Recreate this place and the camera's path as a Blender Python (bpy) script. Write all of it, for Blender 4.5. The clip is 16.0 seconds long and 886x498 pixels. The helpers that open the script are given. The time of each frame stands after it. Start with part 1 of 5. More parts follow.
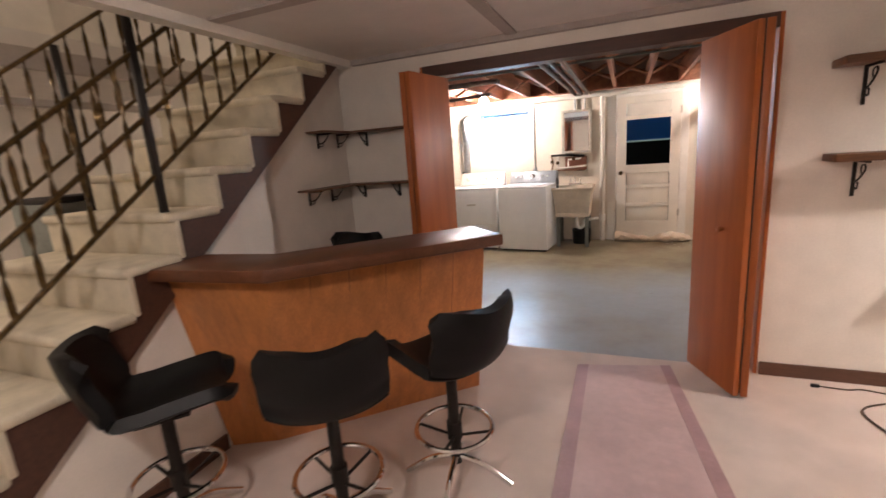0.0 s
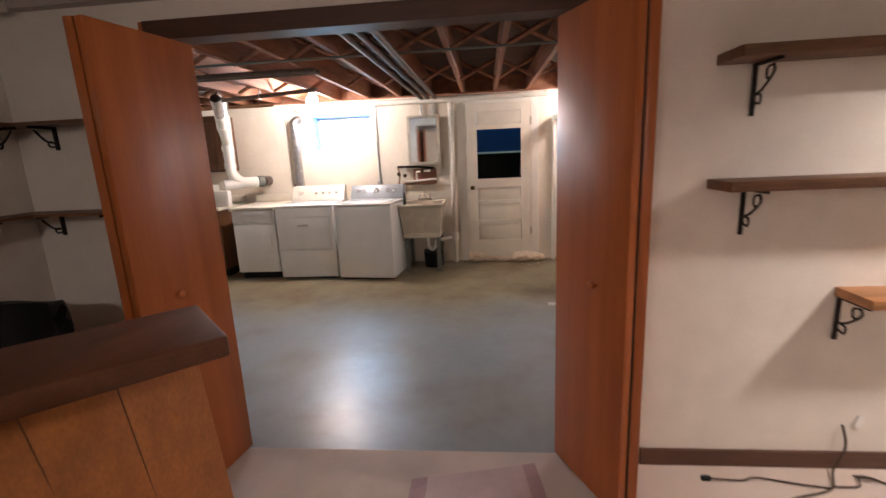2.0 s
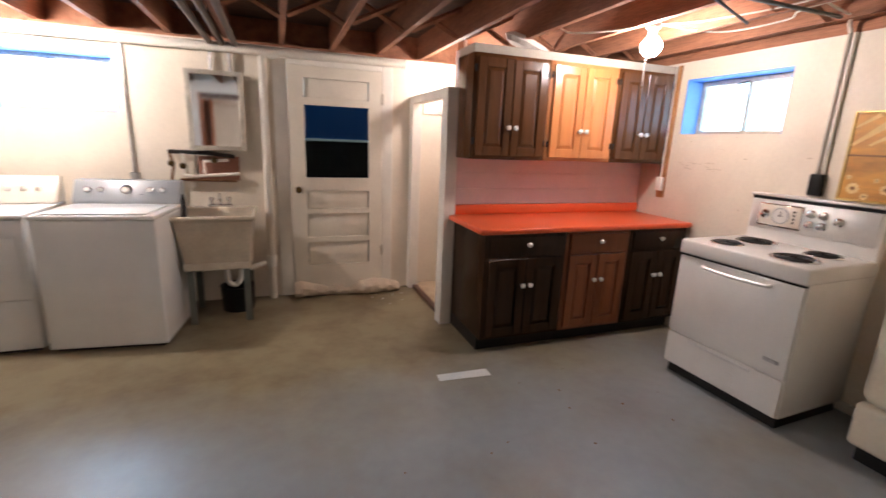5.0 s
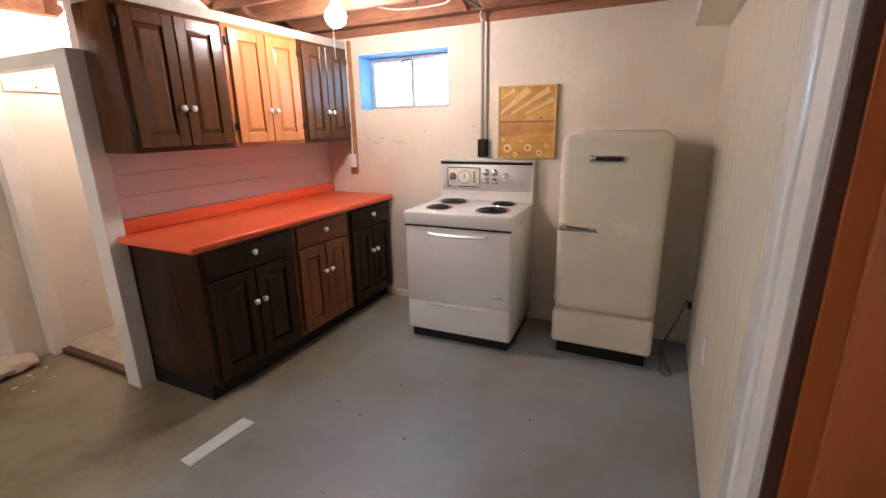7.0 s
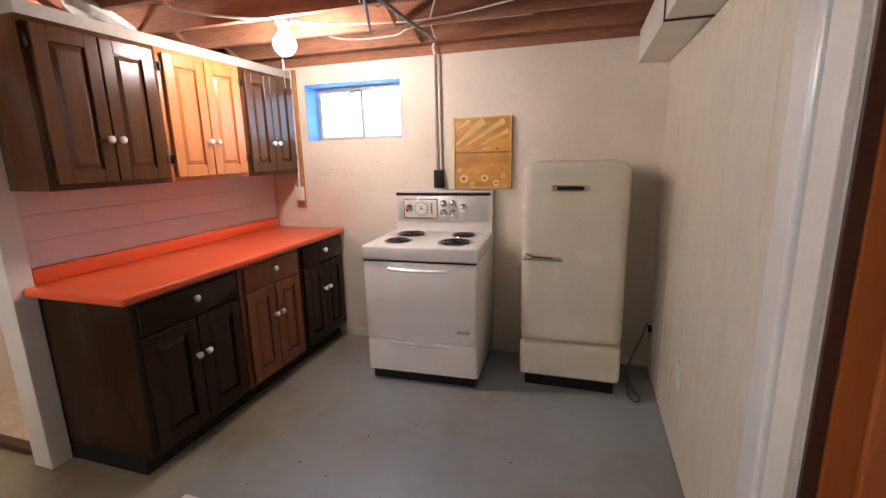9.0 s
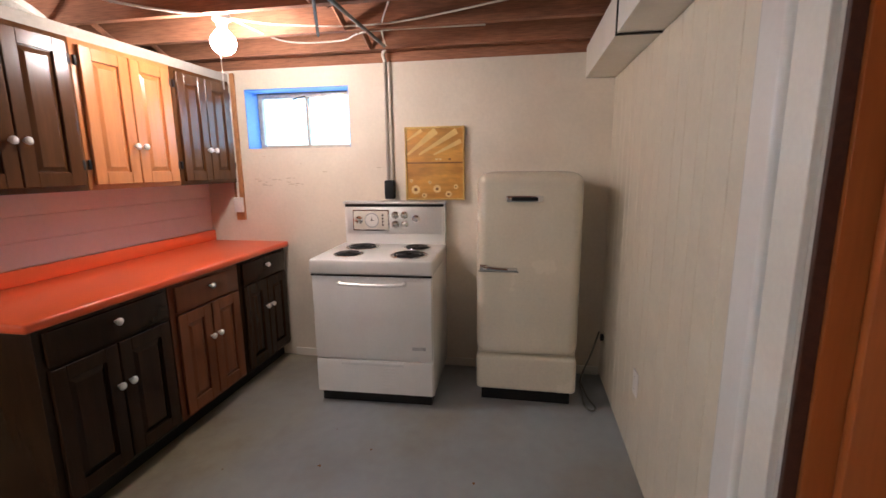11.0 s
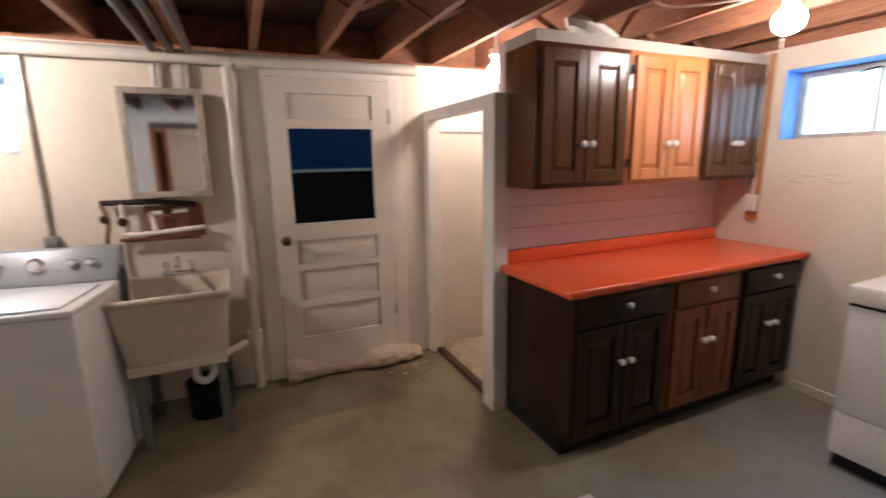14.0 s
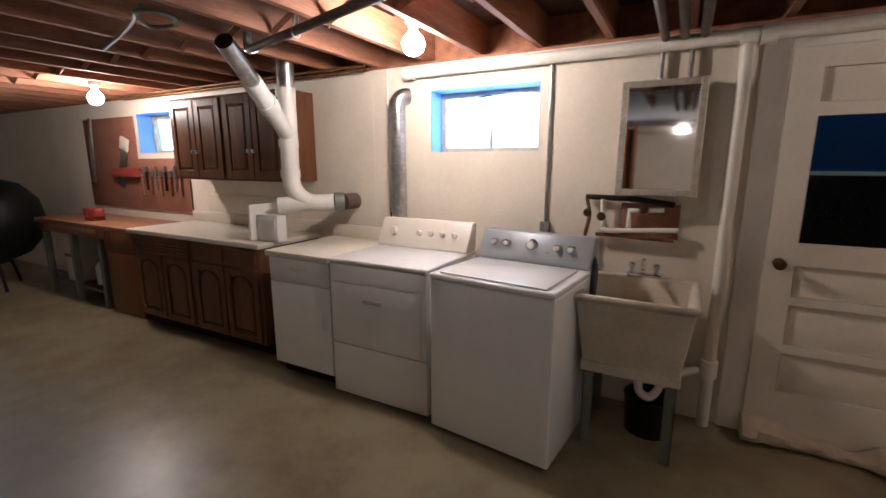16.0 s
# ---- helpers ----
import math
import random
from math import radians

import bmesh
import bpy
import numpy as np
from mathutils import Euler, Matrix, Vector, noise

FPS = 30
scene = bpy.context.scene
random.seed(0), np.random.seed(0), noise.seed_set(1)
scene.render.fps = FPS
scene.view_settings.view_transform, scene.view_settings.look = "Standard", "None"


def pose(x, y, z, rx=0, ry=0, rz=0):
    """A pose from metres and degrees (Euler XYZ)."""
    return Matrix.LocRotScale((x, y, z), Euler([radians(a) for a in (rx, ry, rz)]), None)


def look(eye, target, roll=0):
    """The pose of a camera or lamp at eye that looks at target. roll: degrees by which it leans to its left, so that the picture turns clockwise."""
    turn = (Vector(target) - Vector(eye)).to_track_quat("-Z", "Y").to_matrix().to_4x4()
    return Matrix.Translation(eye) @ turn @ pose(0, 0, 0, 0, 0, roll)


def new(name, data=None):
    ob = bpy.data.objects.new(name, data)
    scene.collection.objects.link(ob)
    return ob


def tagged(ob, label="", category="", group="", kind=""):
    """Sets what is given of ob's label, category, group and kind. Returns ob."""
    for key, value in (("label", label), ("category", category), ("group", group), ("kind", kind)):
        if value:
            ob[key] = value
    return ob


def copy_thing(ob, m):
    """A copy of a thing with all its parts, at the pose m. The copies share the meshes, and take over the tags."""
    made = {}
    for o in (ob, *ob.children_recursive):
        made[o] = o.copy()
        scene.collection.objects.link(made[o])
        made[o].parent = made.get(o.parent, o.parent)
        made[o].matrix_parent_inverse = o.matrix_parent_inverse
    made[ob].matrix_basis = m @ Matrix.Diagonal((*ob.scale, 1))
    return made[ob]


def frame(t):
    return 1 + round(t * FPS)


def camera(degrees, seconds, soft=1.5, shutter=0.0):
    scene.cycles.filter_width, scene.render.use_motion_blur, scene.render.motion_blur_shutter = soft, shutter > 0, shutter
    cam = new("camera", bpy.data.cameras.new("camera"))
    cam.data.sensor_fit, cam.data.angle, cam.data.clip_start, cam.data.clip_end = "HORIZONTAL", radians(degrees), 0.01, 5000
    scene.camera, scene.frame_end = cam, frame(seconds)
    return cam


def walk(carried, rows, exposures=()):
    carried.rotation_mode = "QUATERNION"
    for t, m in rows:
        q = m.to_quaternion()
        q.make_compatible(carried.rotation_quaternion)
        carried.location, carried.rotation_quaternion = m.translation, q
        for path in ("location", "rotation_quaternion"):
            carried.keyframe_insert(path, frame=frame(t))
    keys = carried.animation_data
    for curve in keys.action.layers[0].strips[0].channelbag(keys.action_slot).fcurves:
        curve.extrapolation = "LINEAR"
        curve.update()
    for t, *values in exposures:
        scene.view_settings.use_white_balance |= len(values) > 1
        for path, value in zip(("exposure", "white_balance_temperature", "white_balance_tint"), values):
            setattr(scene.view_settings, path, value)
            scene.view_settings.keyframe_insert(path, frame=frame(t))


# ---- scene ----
cam = camera(89.8, 16.0, shutter=0.36)
PATH = [
    (0, (-0.669, -3.187, 1.44), (-1.429, -1.385, 1.022), -4.2),
    (0.5, (-0.57, -2.914, 1.459), (-1.139, -1.044, 1.032), -3.2),
    (1, (-0.543, -2.651, 1.434), (-0.786, -0.721, 0.97), -2.7),
    (1.5, (-0.57, -2.382, 1.441), (-0.538, -0.437, 0.974), -1.4),
    (2, (-0.594, -2.081, 1.446), (-0.788, -0.135, 1.024), -2.7),
    (2.5, (-0.608, -1.767, 1.428), (-0.893, 0.169, 1.015), -1.7),
    (3, (-0.664, -1.426, 1.446), (-0.601, 0.53, 1.032), -0.8),
    (3.2, (-0.662, -1.296, 1.429), (-0.6, 0.657, 1.004), -1.1),
    (5.3, (-0.975, -0.198, 1.456), (0.036, 1.459, 0.977), 4.3),
    (5.5, (-1.01, -0.088, 1.449), (0.315, 1.334, 0.979), 2.6),
    (5.8, (-1.032, -0.041, 1.451), (0.584, 1.014, 0.927), -1.5),
    (6, (-1.046, -0.038, 1.45), (0.656, 0.845, 0.882), -1.4),
    (6.5, (-1.018, 0.104, 1.443), (0.725, 0.915, 0.893), 0.1),
    (7, (-1.018, 0.205, 1.456), (0.715, 1.046, 0.917), -1.0),
    (7.5, (-1.127, 0.334, 1.437), (0.737, 0.839, 0.917), -1.4),
    (8, (-1.152, 0.355, 1.467), (0.728, 0.825, 0.975), -1.6),
    (8.5, (-1.065, 0.388, 1.461), (0.811, 0.916, 1.009), -1.5),
    (8.7, (-1.001, 0.387, 1.464), (0.863, 0.979, 1.045), -1.3),
    (10.8, (-0.898, 0.476, 1.433), (1.021, 0.909, 1.071), -0.2),
    (11, (-0.895, 0.474, 1.436), (1.041, 0.823, 1.074), -0.6),
    (11.5, (-0.902, 0.491, 1.434), (1.04, 0.795, 1.066), -0.5),
    (12, (-0.892, 0.495, 1.436), (1.061, 0.714, 1.067), -0.4),
    (12.5, (-0.835, 0.49, 1.446), (1.035, 1.103, 1.089), -2.5),
    (13, (-0.786, 0.496, 1.469), (0.785, 1.684, 1.122), 1.0),
    (13.5, (-0.862, 0.591, 1.48), (0.348, 2.137, 1.097), 0.7),
    (14, (-0.982, 0.688, 1.499), (-0.186, 2.48, 1.104), -1.1),
    (14.5, (-1.051, 0.779, 1.482), (-0.844, 2.736, 1.124), -2.4),
    (15, (-1.053, 0.866, 1.453), (-1.477, 2.792, 1.121), 1.2),
    (15.5, (-1.075, 0.92, 1.482), (-1.871, 2.72, 1.123), 1.1),
    (16, (-1.217, 1.004, 1.498), (-2.145, 2.733, 1.112), 0.0),
]
EXPOSURES = [(0, 0.78), (0.5, 0.45), (1.5, 0.28), (3.2, 0.38), (5.5, 0.2), (6, 0.34), (7, 0.26), (8.5, 0.25), (11, 0.03), (12, -0.05), (13, -0.07), (14, -0.15), (14.5, -0.48), (15, -0.62), (16, -0.76)]
walk(cam, [(t, look(eye, target, roll)) for t, eye, target, roll in PATH], EXPOSURES)

# ---- world and lamps ----
world = bpy.data.worlds.new("sky")
scene.world = world
world.use_nodes = True
wn = world.node_tree.nodes
sky = wn.new("ShaderNodeTexSky")
sky.sky_type, sky.sun_disc = "NISHITA", False
sky.sun_elevation, sky.sun_rotation = radians(35), radians(200)
wn["Background"].inputs["Strength"].default_value = 0.12
world.node_tree.links.new(sky.outputs[0], wn["Background"].inputs["Color"])
sun = new("sun", bpy.data.lights.new("sun", "SUN"))
sun.data.energy, sun.data.angle, sun.data.color = 1.0, radians(10), (1.0, 0.95, 0.88)
sun.matrix_world = look((-8, -20, 16), (0, 0, 0))
for at, aim, wide, watts in (((-2.44, 4.06, 1.775), (-2.44, 0, 1.6), 0.76, 14.0), ((-6.11, 4.06, 1.795), (-6.11, 0, 1.6), 0.76, 5.0), ((2.38, 2.07, 1.79), (-2, 2.07, 1.6), 0.78, 5.0)):
    sl = new("window_daylight", bpy.data.lights.new("window_daylight", "AREA"))
    sl.data.shape, sl.data.size, sl.data.size_y = "RECTANGLE", wide, 0.40
    sl.data.energy, sl.data.color = watts, (0.42, 0.70, 1.0)
    sl.matrix_world = look(at, aim)
BULB = 590.0      # radiance of the bare bulbs
DOME = 330.0       # radiance of the bar room's ceiling lamps


# ---- materials ----
def material(name, base, rough=0.6, metal=0.0, var=0.12, size=6.0, fine=60.0, bump=0.15, stretch=(1, 1, 1), tint=None,
             coat=0.0, rnd=0.0, rvar=0.05, spec=0.5, stain=None, stain_amount=0.35, lit_zone=None):
    m = bpy.data.materials.new(name)
    m.use_nodes = True
    n, l = m.node_tree.nodes, m.node_tree.links
    b = n["Principled BSDF"]
    b.inputs["Metallic"].default_value = metal
    b.inputs["Coat Weight"].default_value = coat
    b.inputs["Specular IOR Level"].default_value = spec
    b.inputs["Coat Roughness"].default_value = 0.12
    tc = n.new("ShaderNodeTexCoord")
    mp = n.new("ShaderNodeMapping")
    mp.inputs["Scale"].default_value = stretch
    l.new(tc.outputs["Object"], mp.inputs["Vector"])
    big, small = n.new("ShaderNodeTexNoise"), n.new("ShaderNodeTexNoise")
    for t, s, d in ((big, size, 5), (small, fine, 3)):
        t.inputs["Scale"].default_value, t.inputs["Detail"].default_value = s, d
        l.new(mp.outputs["Vector"], t.inputs["Vector"])
    if rnd:
        info = n.new("ShaderNodeObjectInfo")
        add = n.new("ShaderNodeVectorMath")
        mul = n.new("ShaderNodeMath")
        mul.operation = "MULTIPLY"
        mul.inputs[1].default_value = 37.0
        l.new(info.outputs["Random"], mul.inputs[0])
        l.new(mp.outputs["Vector"], add.inputs[0])
        l.new(mul.outputs[0], add.inputs[1])
        l.new(add.outputs[0], big.inputs["Vector"])
    lo = [c * (1 - var) for c in base]
    hi = [min(1, c * (1 + var)) for c in (tint or base)]
    mix = n.new("ShaderNodeMix")
    mix.data_type = "RGBA"
    mix.inputs[6].default_value, mix.inputs[7].default_value = (*lo, 1), (*hi, 1)
    ramp = n.new("ShaderNodeValToRGB")
    ramp.color_ramp.elements[0].position, ramp.color_ramp.elements[1].position = 0.3, 0.7
    l.new(big.outputs["Fac"], ramp.inputs["Fac"])
    l.new(ramp.outputs["Color"], mix.inputs[0])
    colour = mix.outputs[2]
    mix2 = n.new("ShaderNodeMix")
    mix2.data_type, mix2.blend_type = "RGBA", "MULTIPLY"
    mix2.inputs[0].default_value = min(1, var * 2.5)
    l.new(colour, mix2.inputs[6])
    l.new(small.outputs["Fac"], mix2.inputs[7])
    gain = n.new("ShaderNodeMix")
    gain.data_type, gain.blend_type = "RGBA", "MULTIPLY"
    gain.inputs[0].default_value = 1.0
    k = 1 + min(1, var * 2.5) * 0.5
    gain.inputs[7].default_value = (k, k, k, 1)
    l.new(mix2.outputs[2], gain.inputs[6])
    colour = gain.outputs[2]
    if stain:
        st = n.new("ShaderNodeTexNoise")
        st.inputs["Scale"].default_value, st.inputs["Detail"].default_value = 1.6, 8
        l.new(tc.outputs["Object"], st.inputs["Vector"])
        sr = n.new("ShaderNodeValToRGB")
        sr.color_ramp.elements[0].position, sr.color_ramp.elements[1].position = 0.46, 0.66
        l.new(st.outputs["Fac"], sr.inputs["Fac"])
        am = n.new("ShaderNodeMath")
        am.operation = "MULTIPLY"
        am.inputs[1].default_value = stain_amount
        l.new(sr.outputs["Color"], am.inputs[0])
        if lit_zone:
            # olive beyond a wavering line: the bulb's warm light put into the colour
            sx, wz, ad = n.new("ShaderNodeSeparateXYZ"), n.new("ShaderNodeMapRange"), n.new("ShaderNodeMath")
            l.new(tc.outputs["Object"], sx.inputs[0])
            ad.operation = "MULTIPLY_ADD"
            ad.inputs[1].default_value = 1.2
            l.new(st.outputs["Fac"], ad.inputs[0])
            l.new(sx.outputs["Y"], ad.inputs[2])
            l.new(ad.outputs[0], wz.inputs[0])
            wz.inputs[1].default_value, wz.inputs[2].default_value = lit_zone[0] + 0.6, lit_zone[1] + 0.6
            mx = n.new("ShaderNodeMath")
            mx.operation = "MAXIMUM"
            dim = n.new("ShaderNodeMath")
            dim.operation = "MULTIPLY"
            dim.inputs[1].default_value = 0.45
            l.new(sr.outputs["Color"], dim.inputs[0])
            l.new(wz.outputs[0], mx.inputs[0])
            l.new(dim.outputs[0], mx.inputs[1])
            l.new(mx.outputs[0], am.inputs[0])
            # brown stain blotches break up the olive
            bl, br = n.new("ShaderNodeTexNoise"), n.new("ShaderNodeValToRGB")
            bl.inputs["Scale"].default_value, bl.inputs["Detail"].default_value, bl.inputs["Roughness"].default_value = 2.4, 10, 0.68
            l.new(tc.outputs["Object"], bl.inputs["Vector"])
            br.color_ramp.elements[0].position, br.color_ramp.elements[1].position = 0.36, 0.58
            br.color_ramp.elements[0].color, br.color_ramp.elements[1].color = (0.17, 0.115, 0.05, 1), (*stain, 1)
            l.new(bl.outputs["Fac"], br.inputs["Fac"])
        sm = n.new("ShaderNodeMix")
        sm.data_type = "RGBA"
        sm.inputs[7].default_value = (*stain, 1)
        if lit_zone:
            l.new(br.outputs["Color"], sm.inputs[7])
        l.new(am.outputs[0], sm.inputs[0])
        l.new(colour, sm.inputs[6])
        colour = sm.outputs[2]
    l.new(colour, b.inputs["Base Color"])
    rr = n.new("ShaderNodeMapRange")
    rr.inputs[3].default_value, rr.inputs[4].default_value = max(0.02, rough - rvar), min(1, rough + rvar)
    l.new(big.outputs["Fac"], rr.inputs[0])
    l.new(rr.outputs[0], b.inputs["Roughness"])
    if bump:
        bp = n.new("ShaderNodeBump")
        bp.inputs["Strength"].default_value, bp.inputs["Distance"].default_value = bump, 0.004
        l.new(small.outputs["Fac"], bp.inputs["Height"])
        l.new(bp.outputs[0], b.inputs["Normal"])
    return m


def glowing(name, colour, strength):
    m = bpy.data.materials.new(name)
    m.use_nodes = True
    b = m.node_tree.nodes["Principled BSDF"]
    b.inputs["Base Color"].default_value = (*colour, 1)
    b.inputs["Emission Color"].default_value = (*colour, 1)
    b.inputs["Emission Strength"].default_value = strength
    return m


def clear_glass(name, tint=(1, 1, 1), rough=0.0):
    m = bpy.data.materials.new(name)
    m.use_nodes = True
    b = m.node_tree.nodes["Principled BSDF"]
    b.inputs["Base Color"].default_value = (*tint, 1)
    b.inputs["Transmission Weight"].default_value = 1
    b.inputs["Roughness"].default_value = rough
    b.inputs["IOR"].default_value = 1.1
    return m


GRAIN_Z, GRAIN_X, GRAIN_Y = (9, 9, 0.7), (0.7, 9, 9), (9, 0.7, 9)
M_WALL = material("cream wall paint", (0.78, 0.73, 0.66), 0.6, var=0.05, bump=0.12, fine=90)
M_BLOCK = material("painted basement wall", (0.76, 0.69, 0.58), 0.55, var=0.06, size=2.5, bump=0.25, fine=45, stain=(0.58, 0.50, 0.40), stain_amount=0.3)
M_PANEL = material("white painted panelling", (0.68, 0.62, 0.50), 0.45, var=0.05, bump=0.1, rnd=1)
M_TRIMW = material("white trim paint", (0.78, 0.75, 0.68), 0.35, var=0.05, bump=0.1)
M_PINK = material("pale pink backsplash", (0.74, 0.6, 0.58), 0.55, var=0.04, bump=0.06)
M_CEIL = material("ceiling board", (0.72, 0.68, 0.64), 0.85, var=0.04, bump=0.2, fine=120)
M_BATTEN = material("grey ceiling batten", (0.42, 0.37, 0.34), 0.6, var=0.08)
# the olive stain colour also carries bulb light painted over the laundry end
M_FLOOR = material("grey painted concrete", (0.305, 0.338, 0.36), 0.33, var=0.07, size=2.6, fine=14, bump=0.12, rvar=0.09, stain=(0.275, 0.225, 0.12), stain_amount=0.88, lit_zone=(1.35, 2.35))
M_CARPET = material("cream carpet", (0.66, 0.56, 0.50), 0.95, var=0.12, size=3, fine=260, bump=0.9, stain=(0.50, 0.38, 0.27), stain_amount=0.25)
M_STAIRC = material("cream stair carpet", (0.62, 0.55, 0.42), 0.95, var=0.14, size=9, fine=220, bump=0.9)
M_FILM = material("pink carpet film", (0.56, 0.42, 0.42), 0.42, var=0.1, size=4, fine=18, bump=0.5)
M_FILMTAPE = material("mauve film edge", (0.40, 0.26, 0.27), 0.45, var=0.1, bump=0.3)
M_DARK = material("dark brown stain", (0.075, 0.030, 0.018), 0.5, var=0.2, stretch=GRAIN_X)
M_BASEB = material("brown baseboard", (0.11, 0.05, 0.03), 0.45, var=0.2, stretch=GRAIN_X)
M_DOORW = material("mahogany door veneer", (0.36, 0.095, 0.022), 0.38, var=0.09, size=1.3, fine=14, bump=0.03, stretch=GRAIN_Z, spec=0.42, tint=(0.42, 0.12, 0.03))
M_BARW = material("orange bar veneer", (0.50, 0.19, 0.06), 0.38, var=0.18, size=2.0, fine=14, bump=0.05, stretch=GRAIN_Z, coat=0.1)
M_BARTOP = material("dark bar laminate", (0.115, 0.042, 0.019), 0.4, spec=0.4, var=0.2, size=2.2, fine=18, bump=0.05, stretch=GRAIN_Y)
M_SHELF = material("walnut shelf board", (0.17, 0.075, 0.032), 0.5, var=0.3, size=2.5, fine=16, stretch=GRAIN_X)
M_SHELFO = material("light oak shelf board", (0.46, 0.22, 0.09), 0.5, var=0.22, size=2.5, fine=16, stretch=GRAIN_X)
M_IRON = material("black iron", (0.018, 0.014, 0.011), 0.5, metal=0.5, var=0.2)
M_BRASS = material("antique brass rail", (0.10, 0.06, 0.02), 0.38, metal=0.8, var=0.35, size=30)
M_VINYL = material("black vinyl", (0.005, 0.005, 0.005), 0.5, spec=0.2, var=0.2, fine=180, bump=0.2)
M_CHROME = material("chrome", (0.75, 0.75, 0.75), 0.12, metal=1, var=0.04, bump=0.0)
M_GASP = material("grey brown iron pipe", (0.13, 0.09, 0.07), 0.6, metal=0.1, var=0.25, size=14)
M_STEEL = material("galvanised steel", (0.5, 0.5, 0.5), 0.32, metal=1, var=0.2, size=18, bump=0.05)
M_JOIST = material("joist pine", (0.36, 0.155, 0.085), 0.75, var=0.3, size=1.6, fine=20, bump=0.2, stretch=(8, 0.6, 8))
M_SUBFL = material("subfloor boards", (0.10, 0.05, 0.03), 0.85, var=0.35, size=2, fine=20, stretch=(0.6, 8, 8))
M_CABD = material("dark walnut cabinet", (0.090, 0.034, 0.012), 0.24, var=0.16, size=2.2, fine=16, bump=0.06, stretch=GRAIN_Z, spec=0.35)
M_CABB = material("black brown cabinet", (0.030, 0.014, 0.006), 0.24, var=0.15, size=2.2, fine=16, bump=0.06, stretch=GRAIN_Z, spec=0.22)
M_CABO = material("orange oak cabinet", (0.52, 0.19, 0.062), 0.3, var=0.1, size=2.2, fine=16, bump=0.06, stretch=GRAIN_Z, coat=0.25)
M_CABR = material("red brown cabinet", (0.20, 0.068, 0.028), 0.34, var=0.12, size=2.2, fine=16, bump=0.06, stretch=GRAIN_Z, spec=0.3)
M_CABM = material("medium brown cabinet", (0.15, 0.064, 0.03), 0.32, var=0.2, size=2.2, fine=16, bump=0.06, stretch=GRAIN_Z, spec=0.3)
M_RED = material("orange red laminate", (0.80, 0.12, 0.04), 0.3, var=0.02, size=2, fine=120, bump=0.0, rvar=0.01)
M_ENAMEL = material("white enamel", (0.80, 0.79, 0.76), 0.2, var=0.03, bump=0.0, coat=0.3)
M_ENAMELC = material("cream enamel", (0.70, 0.64, 0.51), 0.26, var=0.06, size=3, bump=0.03, coat=0.2)
M_BISQUE = material("bisque plastic", (0.74, 0.69, 0.60), 0.35, var=0.03, bump=0.0)
M_GREYP = material("silver grey console", (0.32, 0.345, 0.365), 0.35, metal=0.2, var=0.05, bump=0.0)
M_BLACK = material("black plastic", (0.008, 0.008, 0.008), 0.45, spec=0.25, var=0.2)
M_WHITEP = material("white plastic", (0.80, 0.78, 0.74), 0.35, var=0.05, bump=0.0)
M_PVC = material("white plastic pipe", (0.78, 0.76, 0.70), 0.35, var=0.06, bump=0.02)
M_PIPEP = material("painted pipe", (0.74, 0.70, 0.62), 0.5, var=0.08)
M_TUB = material("stained utility tub", (0.60, 0.53, 0.42), 0.5, var=0.12, size=8, stain=(0.42, 0.30, 0.18), stain_amount=0.4)
M_TUBIN = material("rust stained basin", (0.42, 0.30, 0.20), 0.5, var=0.25, size=8)
M_LEG = material("grey green steel leg", (0.17, 0.18, 0.16), 0.5, metal=0.3, var=0.2)
M_COPPER = material("dull copper", (0.28, 0.14, 0.07), 0.45, metal=0.7, var=0.3, size=20)
M_DOORP = material("white door paint", (0.76, 0.71, 0.61), 0.42, var=0.06, size=4, bump=0.12)
M_TOWEL = material("beige towel cloth", (0.62, 0.52, 0.40), 0.95, var=0.2, fine=200, bump=0.8)
M_MIRROR = material("mirror glass", (0.85, 0.86, 0.86), 0.02, metal=1, var=0.01, bump=0.0)
M_GLASS = clear_glass("window glass")
M_GLASSD = clear_glass("door glass", (0.85, 0.92, 1.0))
M_FRAMEG = material("worn silver frame", (0.52, 0.48, 0.40), 0.4, metal=0.4, var=0.2, size=20)
M_GOLD = material("gold frame", (0.62, 0.42, 0.14), 0.3, metal=0.8, var=0.15)
M_OCHRE = material("ochre painted canvas", (0.44, 0.18, 0.02), 0.35, var=0.22, size=4, fine=22, tint=(0.66, 0.33, 0.05), stretch=(0.6, 1, 2.0), bump=0.05)
M_OCHREL = material("pale gold paint", (0.74, 0.52, 0.18), 0.5, var=0.1, size=12)
M_PETAL = material("pale yellow petals", (0.80, 0.62, 0.28), 0.6, var=0.1)
M_UMBER = material("brown paint", (0.22, 0.09, 0.015), 0.6, var=0.2)
M_SILVER = material("satin silver", (0.72, 0.72, 0.70), 0.35, metal=0.45, var=0.05, bump=0.0)
# blue daylight on the reveals, put into their colour
M_REVEALSKY = material("window reveal tinted with blue daylight", (0.14, 0.34, 0.78), 0.5, var=0.1, bump=0.1)
M_COIL = material("black burner coil", (0.02, 0.02, 0.02), 0.5, metal=0.4, var=0.2)
M_BENCH = material("worn workbench top", (0.36, 0.16, 0.09), 0.6, var=0.25, size=4, stretch=GRAIN_X)
M_PEG = material("dusty red brown pegboard", (0.27, 0.115, 0.075), 0.7, var=0.15)
M_REDP = material("red tool paint", (0.30, 0.045, 0.035), 0.55, var=0.15)
M_FILLER = material("dull grey cream filler board", (0.40, 0.355, 0.30), 0.65, var=0.1, size=5)
M_CTRW = material("almond laminate", (0.72, 0.66, 0.55), 0.35, var=0.05, bump=0.02)
M_TAPE = material("white floor tape", (0.72, 0.72, 0.70), 0.5, var=0.08, bump=0.2)
